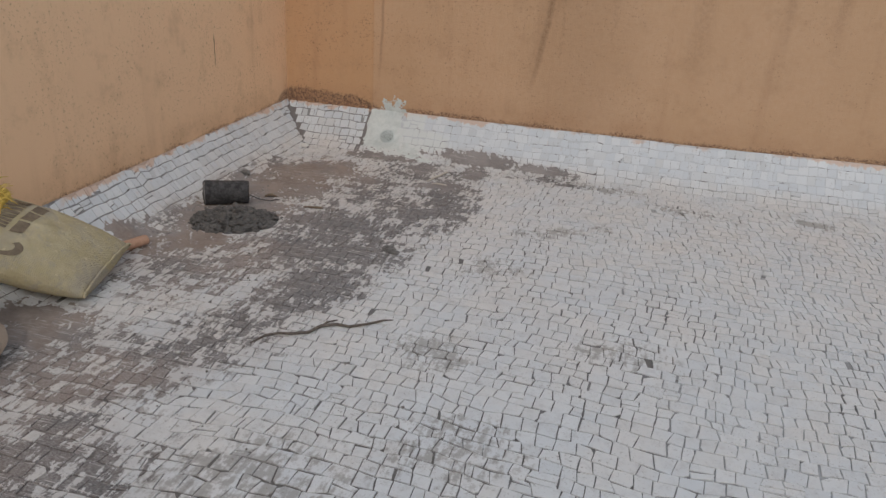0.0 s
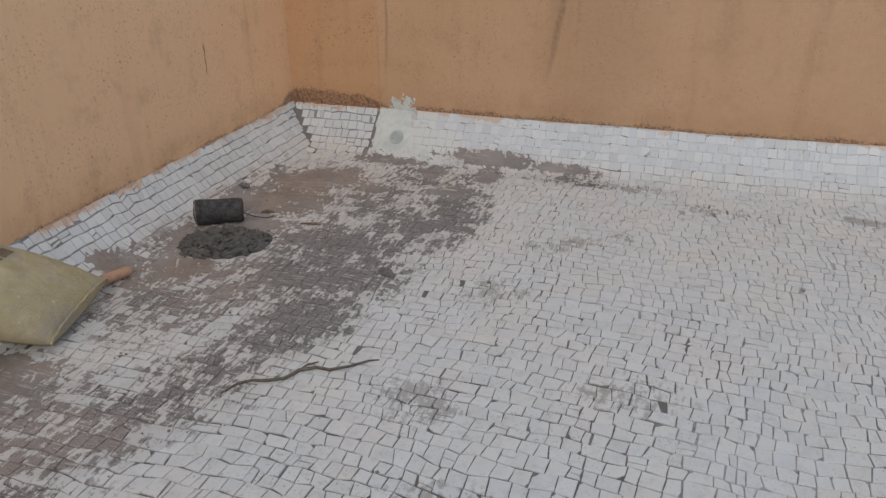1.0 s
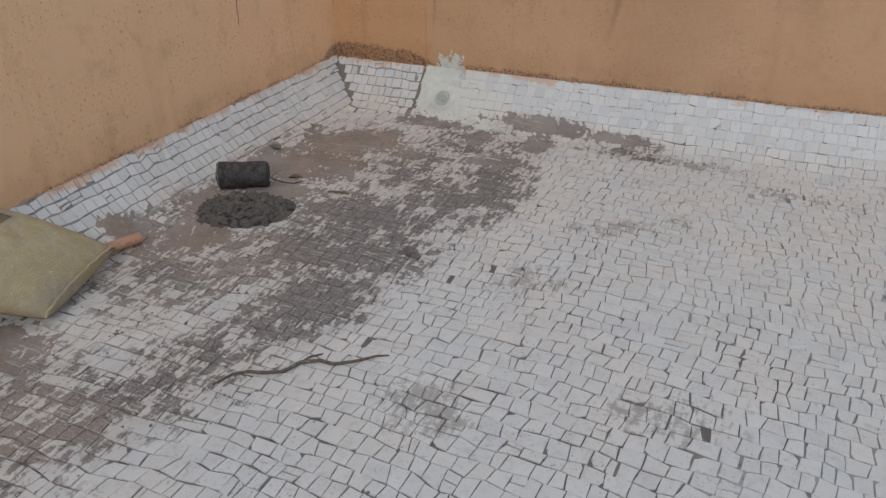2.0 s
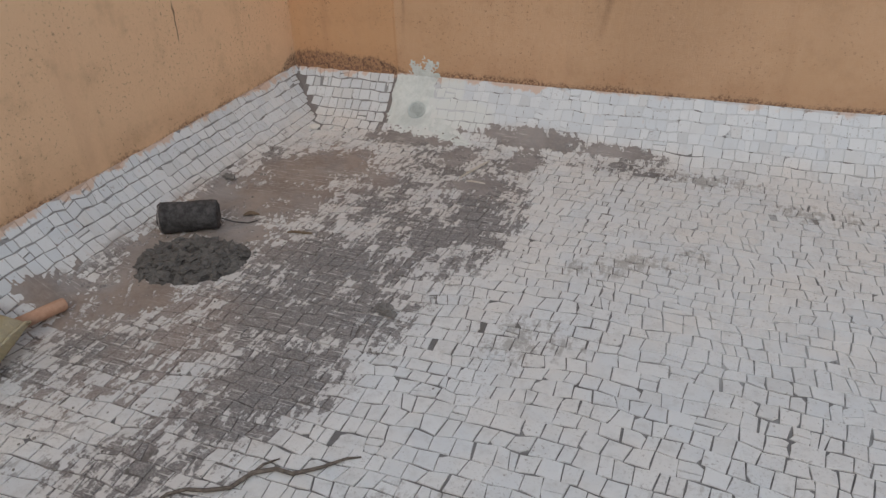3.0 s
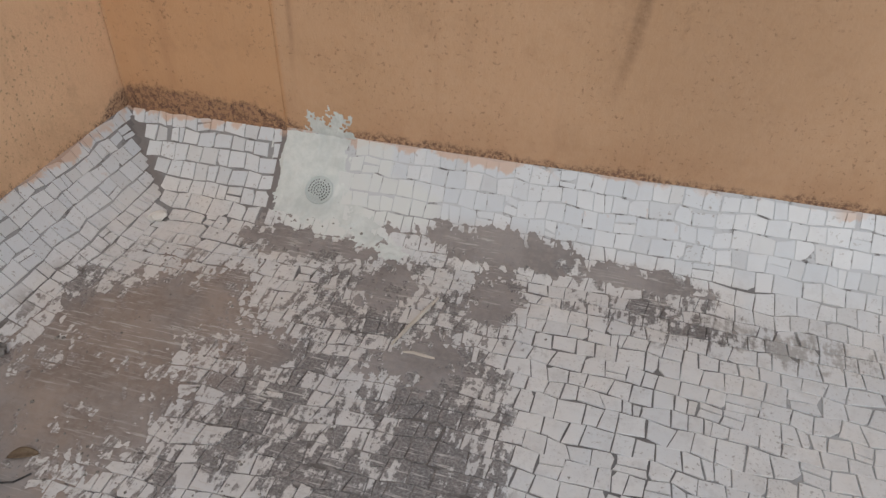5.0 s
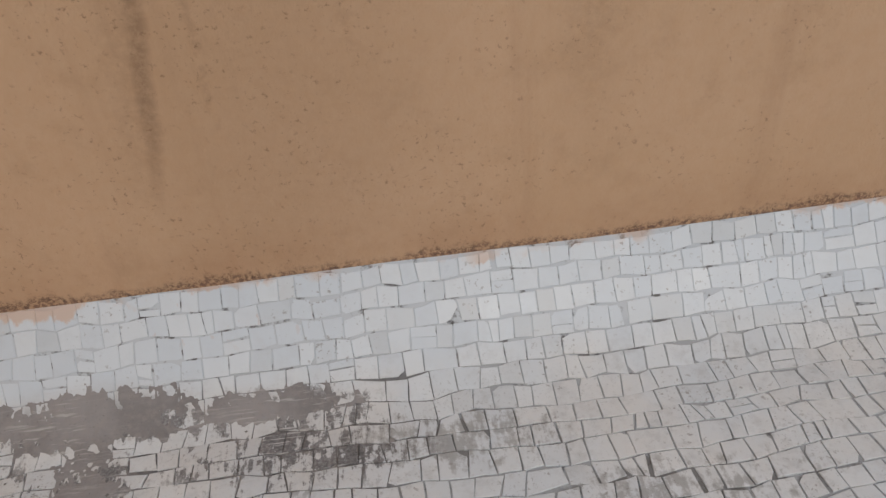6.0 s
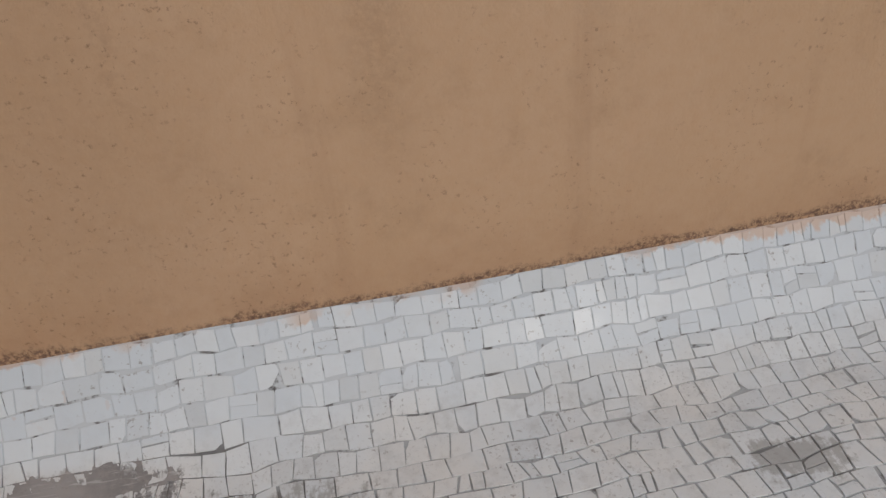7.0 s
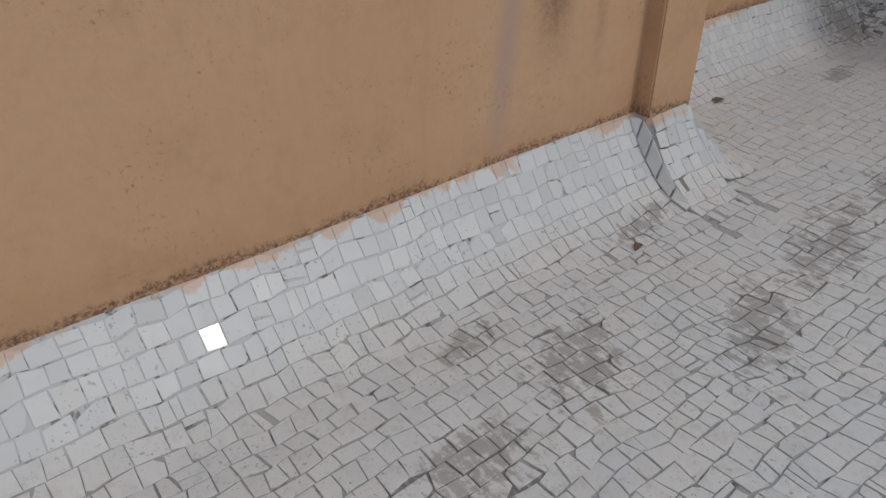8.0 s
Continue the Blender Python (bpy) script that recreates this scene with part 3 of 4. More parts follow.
# ---------------------------------------------------------------- things
def thing(name, label, category, at=(0, 0, 0), group=""):
    ob = new(name)
    ob.location = at
    ob.empty_display_size = 0.05
    return tagged(ob, label, category, group)


def tube_bm(points, radii, sides=8, cap=True):
    """A tapered tube through points."""
    bm = bmesh.new()
    rings = []
    for i, p in enumerate(points):
        p = Vector(p)
        a, b = Vector(points[max(i - 1, 0)]), Vector(points[min(i + 1, len(points) - 1)])
        along = (b - a).normalized()
        side = along.cross(Vector((0, 0, 1)))
        side = side.normalized() if side.length > 1e-4 else Vector((1, 0, 0))
        up = side.cross(along)
        rings.append([bm.verts.new(p + (side * math.cos(t) + up * math.sin(t)) * radii[i]) for t in (2 * math.pi * k / sides for k in range(sides))])
    for r0, r1 in zip(rings, rings[1:]):
        for k in range(sides):
            bm.faces.new((r0[k], r0[(k + 1) % sides], r1[(k + 1) % sides], r1[k]))
    if cap:
        bm.faces.new(rings[0])
        bm.faces.new(rings[-1])
    return bm


def lump_bm(size, detail, rough, seed, squash=0.0, freq=3.0):
    """An uneven stone-like body, flat below where squash cuts it."""
    bm = bmesh.new()
    bmesh.ops.create_icosphere(bm, subdivisions=detail, radius=1.0)
    for v in bm.verts:
        d = v.co.normalized()
        k = 1 + rough * noise.noise(d * freq + Vector((seed, seed * 0.7, 0))) + 0.5 * rough * noise.noise(d * freq * 2.7 + Vector((0, seed, 3)))
        v.co = Vector((d.x * size[0], d.y * size[1], d.z * size[2])) * k
        v.co.z = max(v.co.z, -size[2] * squash)
    return bm


def grid_bm(nu, nv, at):
    """A sheet of nu by nv cells; at(u, v) gives its points for u, v from 0 to 1."""
    bm = bmesh.new()
    vs = [[bm.verts.new(at(i / nu, j / nv)) for j in range(nv + 1)] for i in range(nu + 1)]
    for i in range(nu):
        for j in range(nv):
            bm.faces.new((vs[i][j], vs[i + 1][j], vs[i + 1][j + 1], vs[i][j + 1]))
    return bm


# cement sack, its sewn end on the floor and its head leaning on the wall
SACK_W, SACK_MID = Vector((-0.10, 0.46, 0.05)), Vector((0.425, -2.585, 0.062))
SACK_L = Vector((-0.74, -0.67, 0)).normalized()


def sack_point(u, v, top):
    """u across (-1 to 1), v from the sewn end to the head (0 to 1)."""
    run = 0.56 * v
    climb = 0.33 * v ** 1.1
    fat = 0.125 * max(0.0, 1 - abs(u) ** 2.4) ** 0.5 * max(0.0, 1 - abs(2 * v - 1) ** 2.6) ** 0.55
    fat *= 1.0 + 0.25 * (0.5 - v)
    p = SACK_MID + SACK_W * (u * 0.5 * (1 - 0.05 * math.cos(math.pi * v * 2))) + SACK_L * run + Vector((0, 0, climb))
    up = Vector((0.40 * v + 0.12, -0.25, 1.0 - 0.15 * v)).normalized()
    crease = 0.014 * noise.noise(Vector((u * 2.2, v * 4.0, 2.0))) + 0.008 * noise.noise(Vector((u * 6, v * 9, 4.0)))
    edge = min(1.0, 4 * (1 - abs(u)), 6 * v, 6 * (1 - v))
    p = p + up * ((fat if top else -0.75 * fat) + crease * (1 if top else 0.4) * max(edge, 0.15))
    floor_z = ground(max(p.x, 0.002), p.y) + 0.008
    return Vector((max(p.x, 0.006), p.y, max(p.z, floor_z)))


def cement_sack():
    weave = weave_material("yellowish_woven_plastic", (0.46, 0.395, 0.235), (0.56, 0.50, 0.33), (0.37, 0.335, 0.275))
    ink = plain("faded_brown_print", (0.15, 0.115, 0.08), (0.25, 0.20, 0.135), 0.75, 40.0)
    sack = thing("cement_sack", "filled yellowish woven cement sack with faded dark print", "sack", SACK_MID)
    put = lambda p: p - SACK_MID
    bm = grid_bm(40, 44, lambda a, b: put(sack_point(2 * a - 1, b, True)))
    low = grid_bm(40, 44, lambda a, b: put(sack_point(2 * a - 1, b, False)))
    tmp = bpy.data.meshes.new("tmp")
    low.to_mesh(tmp)
    low.free()
    bm.from_mesh(tmp)
    bpy.data.meshes.remove(tmp)
    bmesh.ops.remove_doubles(bm, verts=bm.verts, dist=0.0008)
    body = part("sack_body", bm, weave, sack, smooth=True)
    hem = tube_bm([put(sack_point(-1 + 2 * i / 24, 0.012, True)) + Vector((0.006, 0.0, 0.003 + 0.003 * math.sin(i * 1.7))) for i in range(25)], [0.0055] * 25, 6)
    part("stitched_hem", hem, weave, body, "rolled hem sewn across the end")

    def printed(u0, u1, v0, v1):
        return grid_bm(10, 6, lambda a, b: put(sack_point(u0 + (u1 - u0) * a, v0 + (v1 - v0) * b, True)) + Vector((0.002, -0.0008, 0.0022)))

    rng = random.Random(3)
    u = -0.22
    while u < 0.70:                     # a line of broad strokes
        w = rng.uniform(0.06, 0.11)
        part("print_stroke", printed(u, u + w * 0.72, 0.60, 0.72 if rng.random() < 0.4 else 0.69), ink, body, "faded dark printed stroke")
        u += w
    for a, b in ((-0.28, 0.02), (0.06, 0.34), (0.38, 0.62)):
        part("print_bar", printed(a, b, 0.49, 0.565), ink, body, "dark printed bar")
    ring = [(-0.62 + 0.17 * math.cos(t), 0.54 + 0.13 * math.sin(t)) for t in (0.7 + 4.9 * k / 20 for k in range(21))]
    bm = bmesh.new()
    last = None
    for (a, b) in ring:
        pair = [bm.verts.new(put(sack_point(-0.62 + (a + 0.62) * k, 0.54 + (b - 0.54) * k, True)) + Vector((0.002, -0.0008, 0.0024))) for k in (0.62, 1.0)]
        if last:
            bm.faces.new((last[0], last[1], pair[1], pair[0]))
        last = pair
    part("print_emblem", bm, ink, body, "dark printed round mark")


cement_sack()


def small_sack():
    cloth = weave_material("beige_woven_plastic", (0.50, 0.40, 0.31), (0.56, 0.47, 0.37), (0.33, 0.27, 0.22))
    at = Vector((0.335, -3.405, 0.105))
    bm = lump_bm((0.22, 0.26, 0.125), 4, 0.10, 4.0, 0.85, 1.6)
    for v in bm.verts:
        p = v.co + at
        v.co.z = max(p.z, ground(max(p.x, 0.01), p.y) + 0.006) - at.z
        v.co.x = max(v.co.x, 0.008 - at.x)
    sack = thing("rolled_sack", "plump beige sack lying at the foot of the wall", "sack", at)
    part("sack_body", bm, cloth, sack, smooth=True)
    part("tied_neck", tube_bm([(-0.02, 0.22, 0.02), (-0.03, 0.27, 0.04), (-0.05, 0.31, 0.05)], [0.05, 0.028, 0.045], 12), cloth, sack, "gathered neck of the sack", True)


small_sack()


def yellow_bag():
    film = plain("yellow_plastic", (0.62, 0.42, 0.06), (0.74, 0.55, 0.14), 0.42, 22.0, 0.8, 0.012)
    at = Vector((0.10, -2.88, 0.41))
    bag = thing("yellow_plastic_bag", "crumpled frayed yellow plastic bag lying on the sack", "plastic bag", at)
    bm = lump_bm((0.075, 0.12, 0.09), 4, 0.42, 9.0, 0.8, 3.4)
    for v in bm.verts:
        v.co.x = max(v.co.x, 0.012 - at.x)
    body = part("bag_body", bm, film, bag)
    rng = random.Random(8)
    for k in range(26):                 # frayed tapes round the mouth
        t = rng.uniform(-0.6, 2.4)
        a = Vector((0.06 * math.cos(t), 0.10 * math.sin(t), rng.uniform(-0.03, 0.06)))
        d = Vector((math.cos(t) * 0.5 + 0.2, math.sin(t), rng.uniform(-0.5, 0.9))) * rng.uniform(0.035, 0.075)
        pts = [a, a + d * 0.5 + Vector((0, 0, 0.008)), a + d + Vector((0, 0, rng.uniform(-0.02, 0.0)))]
        if min(p.x for p in pts) > 0.01 - at.x:
            part("frayed_tape", tube_bm(pts, [0.003, 0.0025, 0.0012], 4), film, body)


yellow_bag()


def pipe_offcut():
    clay = plain("pinkish_clay", (0.42, 0.24, 0.16), (0.52, 0.33, 0.23), 0.75, 34.0)
    a, b = Vector((0.325, -2.185, 0.034)), Vector((0.26, -2.42, 0.048))
    at = (a + b) / 2
    ob = part("clay_pipe_offcut", tube_bm([a - at, a - at + (b - a) * 0.02, b - at], [0.021, 0.024, 0.024], 18), clay, smooth=False)
    ob.location = at
    tagged(ob, "short pinkish clay pipe lying beside the cement sack", "pipe")


pipe_offcut()


def tub():
    black = plain("black_rubber_with_cement", (0.028, 0.028, 0.030), (0.095, 0.093, 0.095), 0.9, 34.0, 0.9, 0.008)
    mid, along = Vector((0.375, -1.525, 0.070)), Vector((0.88, 0.47, 0.0)).normalized()
    root = thing("mortar_tub", "black cement-caked plastic tub lying on its side", "tub", mid)
    half = 0.122
    steps = [(-1, 0.046), (-0.985, 0.060), (-0.93, 0.0655), (-0.75, 0.067), (-0.5, 0.066), (-0.25, 0.066), (0, 0.065), (0.25, 0.065), (0.5, 0.063), (0.75, 0.062), (0.93, 0.059), (0.985, 0.054), (1, 0.040)]
    body = tube_bm([along * (s * half) for s, _ in steps], [r for _, r in steps], 36)
    for v in body.verts:
        v.co += 0.007 * Vector((0, 0, 1)) * noise.noise(v.co * 14) + v.co.normalized() * (0.006 * noise.noise(v.co * 24) + 0.004 * noise.noise(v.co * 55))
    shell = part("tub_body", body, black, root, smooth=True)
    part("rim", tube_bm([along * (-half * 0.93) + (along.cross(Vector((0, 0, 1))) * math.cos(t) + Vector((0, 0, 1)) * math.sin(t)) * 0.066
                         for t in (2 * math.pi * k / 30 for k in range(31))], [0.0035] * 31, 6, False),
         plain("worn_grey_rim", (0.16, 0.155, 0.15), (0.26, 0.25, 0.24), 0.6), shell, "pale worn rim", True)
    part("wire_handle", tube_bm([along * half + Vector((0, 0, -0.02)), along * (half + 0.05) + Vector((0.0, 0.01, -0.05)),
                                 along * (half + 0.10) + Vector((0.01, 0.015, -0.062)), along * (half + 0.14) + Vector((0.0, 0.03, -0.062))],
                                [0.0025] * 4, 6), black, shell, "thin bent wire handle")


tub()


def mortar_heap():
    # heap body blacker than its clods: shade of the crevices put into the colour
    wet = plain("wet_mortar_crevice_shade", (0.035, 0.033, 0.032), (0.075, 0.071, 0.068), 0.85, 60.0, 0.9, 0.006)
    clod = plain("dark_mortar_clods", (0.085, 0.082, 0.079), (0.15, 0.144, 0.138), 0.85, 70.0, 0.8, 0.004)
    at = Vector((0.545, -1.745, 0.0))
    heap = thing("mortar_heap", "low heap of dark crumbly mortar on the tiles", "mortar heap", at)

    def surface(a, b):
        t, r = 2 * math.pi * a, b
        edge = 1 + 0.10 * noise.noise(Vector((math.cos(t) * 1.6, math.sin(t) * 1.6, 2.2)))
        x, y = math.cos(t) * r * 0.225 * edge, math.sin(t) * r * 0.165 * edge
        c, s = math.cos(0.32), math.sin(0.32)
        x, y = c * x - s * y, s * x + c * y
        z = 0.056 * (1 - r ** 2.2) + (0.012 * noise.noise(Vector((x * 26, y * 26, 0))) + 0.008 * noise.noise(Vector((x * 60, y * 60, 4)))) * (1 - 0.6 * r)
        return Vector((x, y, max(z, -0.004) + ground(x + at.x, y + at.y) + 0.002))

    bm = grid_bm(110, 34, surface)
    bmesh.ops.remove_doubles(bm, verts=bm.verts, dist=0.0006)
    part("heap_body", bm, wet, heap)
    rng = random.Random(21)
    verts, faces = [], []
    for k in range(620):
        t, r = rng.uniform(0, 2 * math.pi), rng.uniform(0.05, 1.0) ** 0.6 * (1.12 if rng.random() < 0.12 else 1.0)
        p = surface(t / (2 * math.pi), min(r, 1.0))
        if r > 1:
            p = Vector((p.x * r, p.y * r, ground(at.x + p.x * r, at.y + p.y * r) + 0.004))
        size = rng.uniform(0.009, 0.024) * (1.25 if rng.random() < 0.12 else 1.0) * (1.0 if r < 1 else 0.6)
        b = lump_bm((size * 1.15, size * rng.uniform(0.6, 1.0), size * 0.5), 1, 0.9, k * 0.37, 1.0, 2.3)
        turn = Euler((rng.uniform(-0.5, 0.5), rng.uniform(-0.5, 0.5), rng.uniform(0, 6))).to_matrix()
        n0 = len(verts)
        b.verts.index_update()
        verts += [p + turn @ v.co for v in b.verts]
        faces += [tuple(n0 + v.index for v in f.verts) for f in b.faces]
        b.free()
    ob = new("loose_mortar", mesh_of("loose_mortar", verts, faces, clod))
    ob.parent = heap
    tagged(ob, "loose crumbs of mortar", kind="stuff")


mortar_heap()


def mortar_skim():
    """Mortar trodden into the joints and over the tiles: a sheet whose height decides what it hides."""
    marks = [(x, y, rx, ry, math.cos(radians(a)), math.sin(radians(a)), w) for x, y, rx, ry, a, w in MORTAR]
    step, x0, y0, nx, ny = 0.0055, 0.03, -3.4, 430, 620
    verts, index, faces = [], {}, []
    for j in range(ny):
        y = y0 + step * j
        if y > -0.03:
            break
        row = [m for m in marks if abs(y - m[1]) < max(m[2], m[3])]
        for i in range(nx):
            x = x0 + step * i
            thick = 0.0
            for mx, my, rx, ry, c, s, w in row:
                dx, dy = x - mx, y - my
                r = math.hypot((c * dx + s * dy) / rx, (c * dy - s * dx) / ry)
                if r < 1:
                    thick = max(thick, w * (1 - r) * (1 + r - 2 * r * r + r * 0.6))
            if x < 0.33 and y < -0.4 and not -2.35 < y < -1.95:
                thick *= max(0.0, 1 - ground(x, y) / 0.07)
            if thick < 0.06:
                continue
            u, v = 0.85 * x + 0.53 * y, 0.85 * y - 0.53 * x
            n = 0.42 * noise.noise(Vector((x * 6, y * 6, 1.0))) + 0.36 * noise.noise(Vector((x * 17, y * 17, 2.0))) + 0.30 * noise.noise(Vector((x * 41, y * 41, 3.0)))
            n += 0.26 * noise.noise(Vector((x * 95, y * 95, 5.0))) + 0.42 * noise.noise(Vector((u * 70, v * 13, 4.0)))
            h = min(0.0058, 0.0105 * (min(thick, 0.88) + n - 0.27))
            if h < -0.0016:
                continue
            index[i, j] = len(verts)
            verts.append((x, y, ground(x, y) + h))
    for (i, j), a in index.items():
        b, c, d = index.get((i + 1, j)), index.get((i + 1, j + 1)), index.get((i, j + 1))
        if b is not None and c is not None and d is not None:
            faces.append((a, b, c, d))
    ob = new("mortar_skim", mesh_of("mortar_skim", verts, faces, SKIM, True))
    tagged(ob, "dried brown-grey mortar smeared over tiles and joints", "mortar", kind="stuff")


mortar_skim()


def twig():
    bark = plain("dark_dry_bark", (0.085, 0.072, 0.06), (0.20, 0.17, 0.145), 0.85, 50.0)
    pts = [(1.235, -2.835), (1.262, -2.765), (1.30, -2.735), (1.352, -2.722), (1.408, -2.692), (1.435, -2.628), (1.487, -2.592), (1.54, -2.592), (1.60, -2.545), (1.65, -2.490), (1.685, -2.470)]
    at = Vector((1.46, -2.65, 0.0))
    rad = [0.003, 0.005, 0.005, 0.006, 0.006, 0.007, 0.006, 0.006, 0.005, 0.004, 0.002]
    root = thing("fallen_twig", "dark crooked dry twig lying on the tiles", "twig", at)
    put = lambda x, y, r: Vector((x, y, ground(x, y) + 0.005 + r)) - at
    part("stem", tube_bm([put(x, y, r) for (x, y), r in zip(pts, rad)], rad, 8), bark, root, smooth=True)
    part("side_shoot", tube_bm([put(1.437, -2.628, 0.006), put(1.445, -2.59, 0.006), put(1.475, -2.555, 0.004)], [0.005, 0.004, 0.002], 6), bark, root, smooth=True)


twig()


def drain():
    """Round perforated grating set in the cove, in a patch of pale cement."""
    x, y = 0.825, -0.125
    at = Vector((x, y, ground(x, y)))
    up = normal(x, y)
    side = Vector((1, 0, 0))
    ahead = up.cross(side).normalized()
    cement = plain("pale_cement_patch", (0.575, 0.63, 0.62), (0.68, 0.725, 0.715), 0.75, 26.0, 0.6, 0.006)
    patch = thing("cement_patch", "rough pale cement patch smeared round the drain", "cement patch", at)

    def rough_edge(u, v):
        return (0.30 * noise.noise(Vector((u * 9, v * 9, 1.0))) + 0.30 * noise.noise(Vector((u * 23, v * 23, 2.0)))
                + 0.26 * noise.noise(Vector((u * 58, v * 58, 3.0))) + 0.22 * noise.noise(Vector((u * 120, v * 120, 4.0))))

    def sheet_of(cells, at_point):
        """A sheet over the cells of a lattice for which at_point gives a place."""
        bm, known = bmesh.new(), {}
        for i, j in cells:
            p = at_point(i, j)
            if p is not None:
                known[i, j] = bm.verts.new(p - at)
        for i, j in list(known):
            ring = [known.get(k) for k in ((i, j), (i + 1, j), (i + 1, j + 1), (i, j + 1))]
            if None not in ring:
                bm.faces.new(ring)
        return bm

    def smear(i, j):
        px, py = 0.58 + 0.0045 * i, -0.42 + 0.0045 * j
        if py > -0.003:
            return None
        body = 1.25 * (1 - (abs((px - 0.785 + 0.25 * (py + 0.10)) / 0.185) ** 3 + abs((py + 0.07) / 0.20) ** 3) ** 0.5)
        if px < 0.665:
            body *= max(0.0, 1 - (0.665 - px) / 0.02)
        du, dv = 0.88 * (px - 1.04) - 0.47 * (py + 0.235), 0.47 * (px - 1.04) + 0.88 * (py + 0.235)
        trail = 1.05 * (1 - math.hypot(du / 0.24, dv / 0.085))
        h = min(0.0075, 0.0105 * (min(0.9, max(body, trail)) + rough_edge(px, py) - 0.22))
        if h < -0.001:
            return None
        return Vector((px, py, ground(px, py) + h + 0.0012 * noise.noise(Vector((px * 35, py * 35, 0)))))

    sheet = part("patch_body", sheet_of(itertools.product(range(160), range(95)), smear), cement, patch, smooth=True)

    def splash(i, j):
        px, pz = 0.69 + 0.0035 * i, 0.235 + 0.0035 * j
        body = 0.95 * (1 - math.hypot((px - 0.832) / 0.10, (pz - 0.25) / 0.115)) + 0.15
        h = 0.006 * (body + 1.2 * rough_edge(px * 1.3, pz * 1.3) - 0.30)
        return Vector((px, -min(0.005, h) - 0.001, pz)) if h > 0 else None

    part("splash", sheet_of(itertools.product(range(80), range(45)), splash), cement, sheet, "cement splashed up the wall", True)
    steel = plain("dull_grey_green_plastic", (0.50, 0.57, 0.57), (0.59, 0.655, 0.65), 0.45, 30.0, 0.2)
    # near-black for a flat disc that paints the shade below the grating
    dark = plain("drain_shade_black", (0.03, 0.03, 0.03), (0.05, 0.05, 0.048), 0.9)
    grate = thing("drain_grating", "round perforated drain grating set in pale cement", "drain cover", at + up * 0.011)
    to = lambda a, b, c=0.0: side * a + ahead * b + up * c
    bm = bmesh.new()
    bands = ((0.0, 0.006, 0), (0.006, 0.011, 6), (0.011, 0.016, 0), (0.016, 0.021, 12), (0.021, 0.026, 0), (0.026, 0.031, 18),
             (0.031, 0.036, 0), (0.036, 0.041, 24), (0.041, 0.048, 0))
    known = {}

    def corner(r, k):
        key = (round(r, 4), k % 144 if r else 0)
        if key not in known:
            known[key] = bm.verts.new(to(r * math.cos(2 * math.pi * k / 144), r * math.sin(2 * math.pi * k / 144)))
        return known[key]

    for ring_no, (r0, r1, holes) in enumerate(bands):
        for k in range(144):
            each = 144 // holes if holes else 0
            if holes and (k + 3 * ring_no) % each < each * 0.62:
                continue
            ring = [corner(r1, k), corner(r1, k + 1)] + ([corner(r0, k + 1), corner(r0, k)] if r0 else [corner(0.0, 0)])
            bm.faces.new(ring)
    plate = part("plate", bm, steel, grate)
    thick = plate.modifiers.new("thickness", "SOLIDIFY")
    thick.thickness = 0.003
    part("rim", tube_bm([to(0.049 * math.cos(2 * math.pi * k / 40), 0.049 * math.sin(2 * math.pi * k / 40), 0.0) for k in range(41)], [0.003] * 41, 6, False), steel, grate, smooth=True)
    bm = bmesh.new()
    bm.faces.new([bm.verts.new(to(0.047 * math.cos(2 * math.pi * k / 32), 0.047 * math.sin(2 * math.pi * k / 32), -0.005)) for k in range(32)])
    part("shade_disc", bm, dark, grate, "flat black disc for the shade under the holes")


drain()


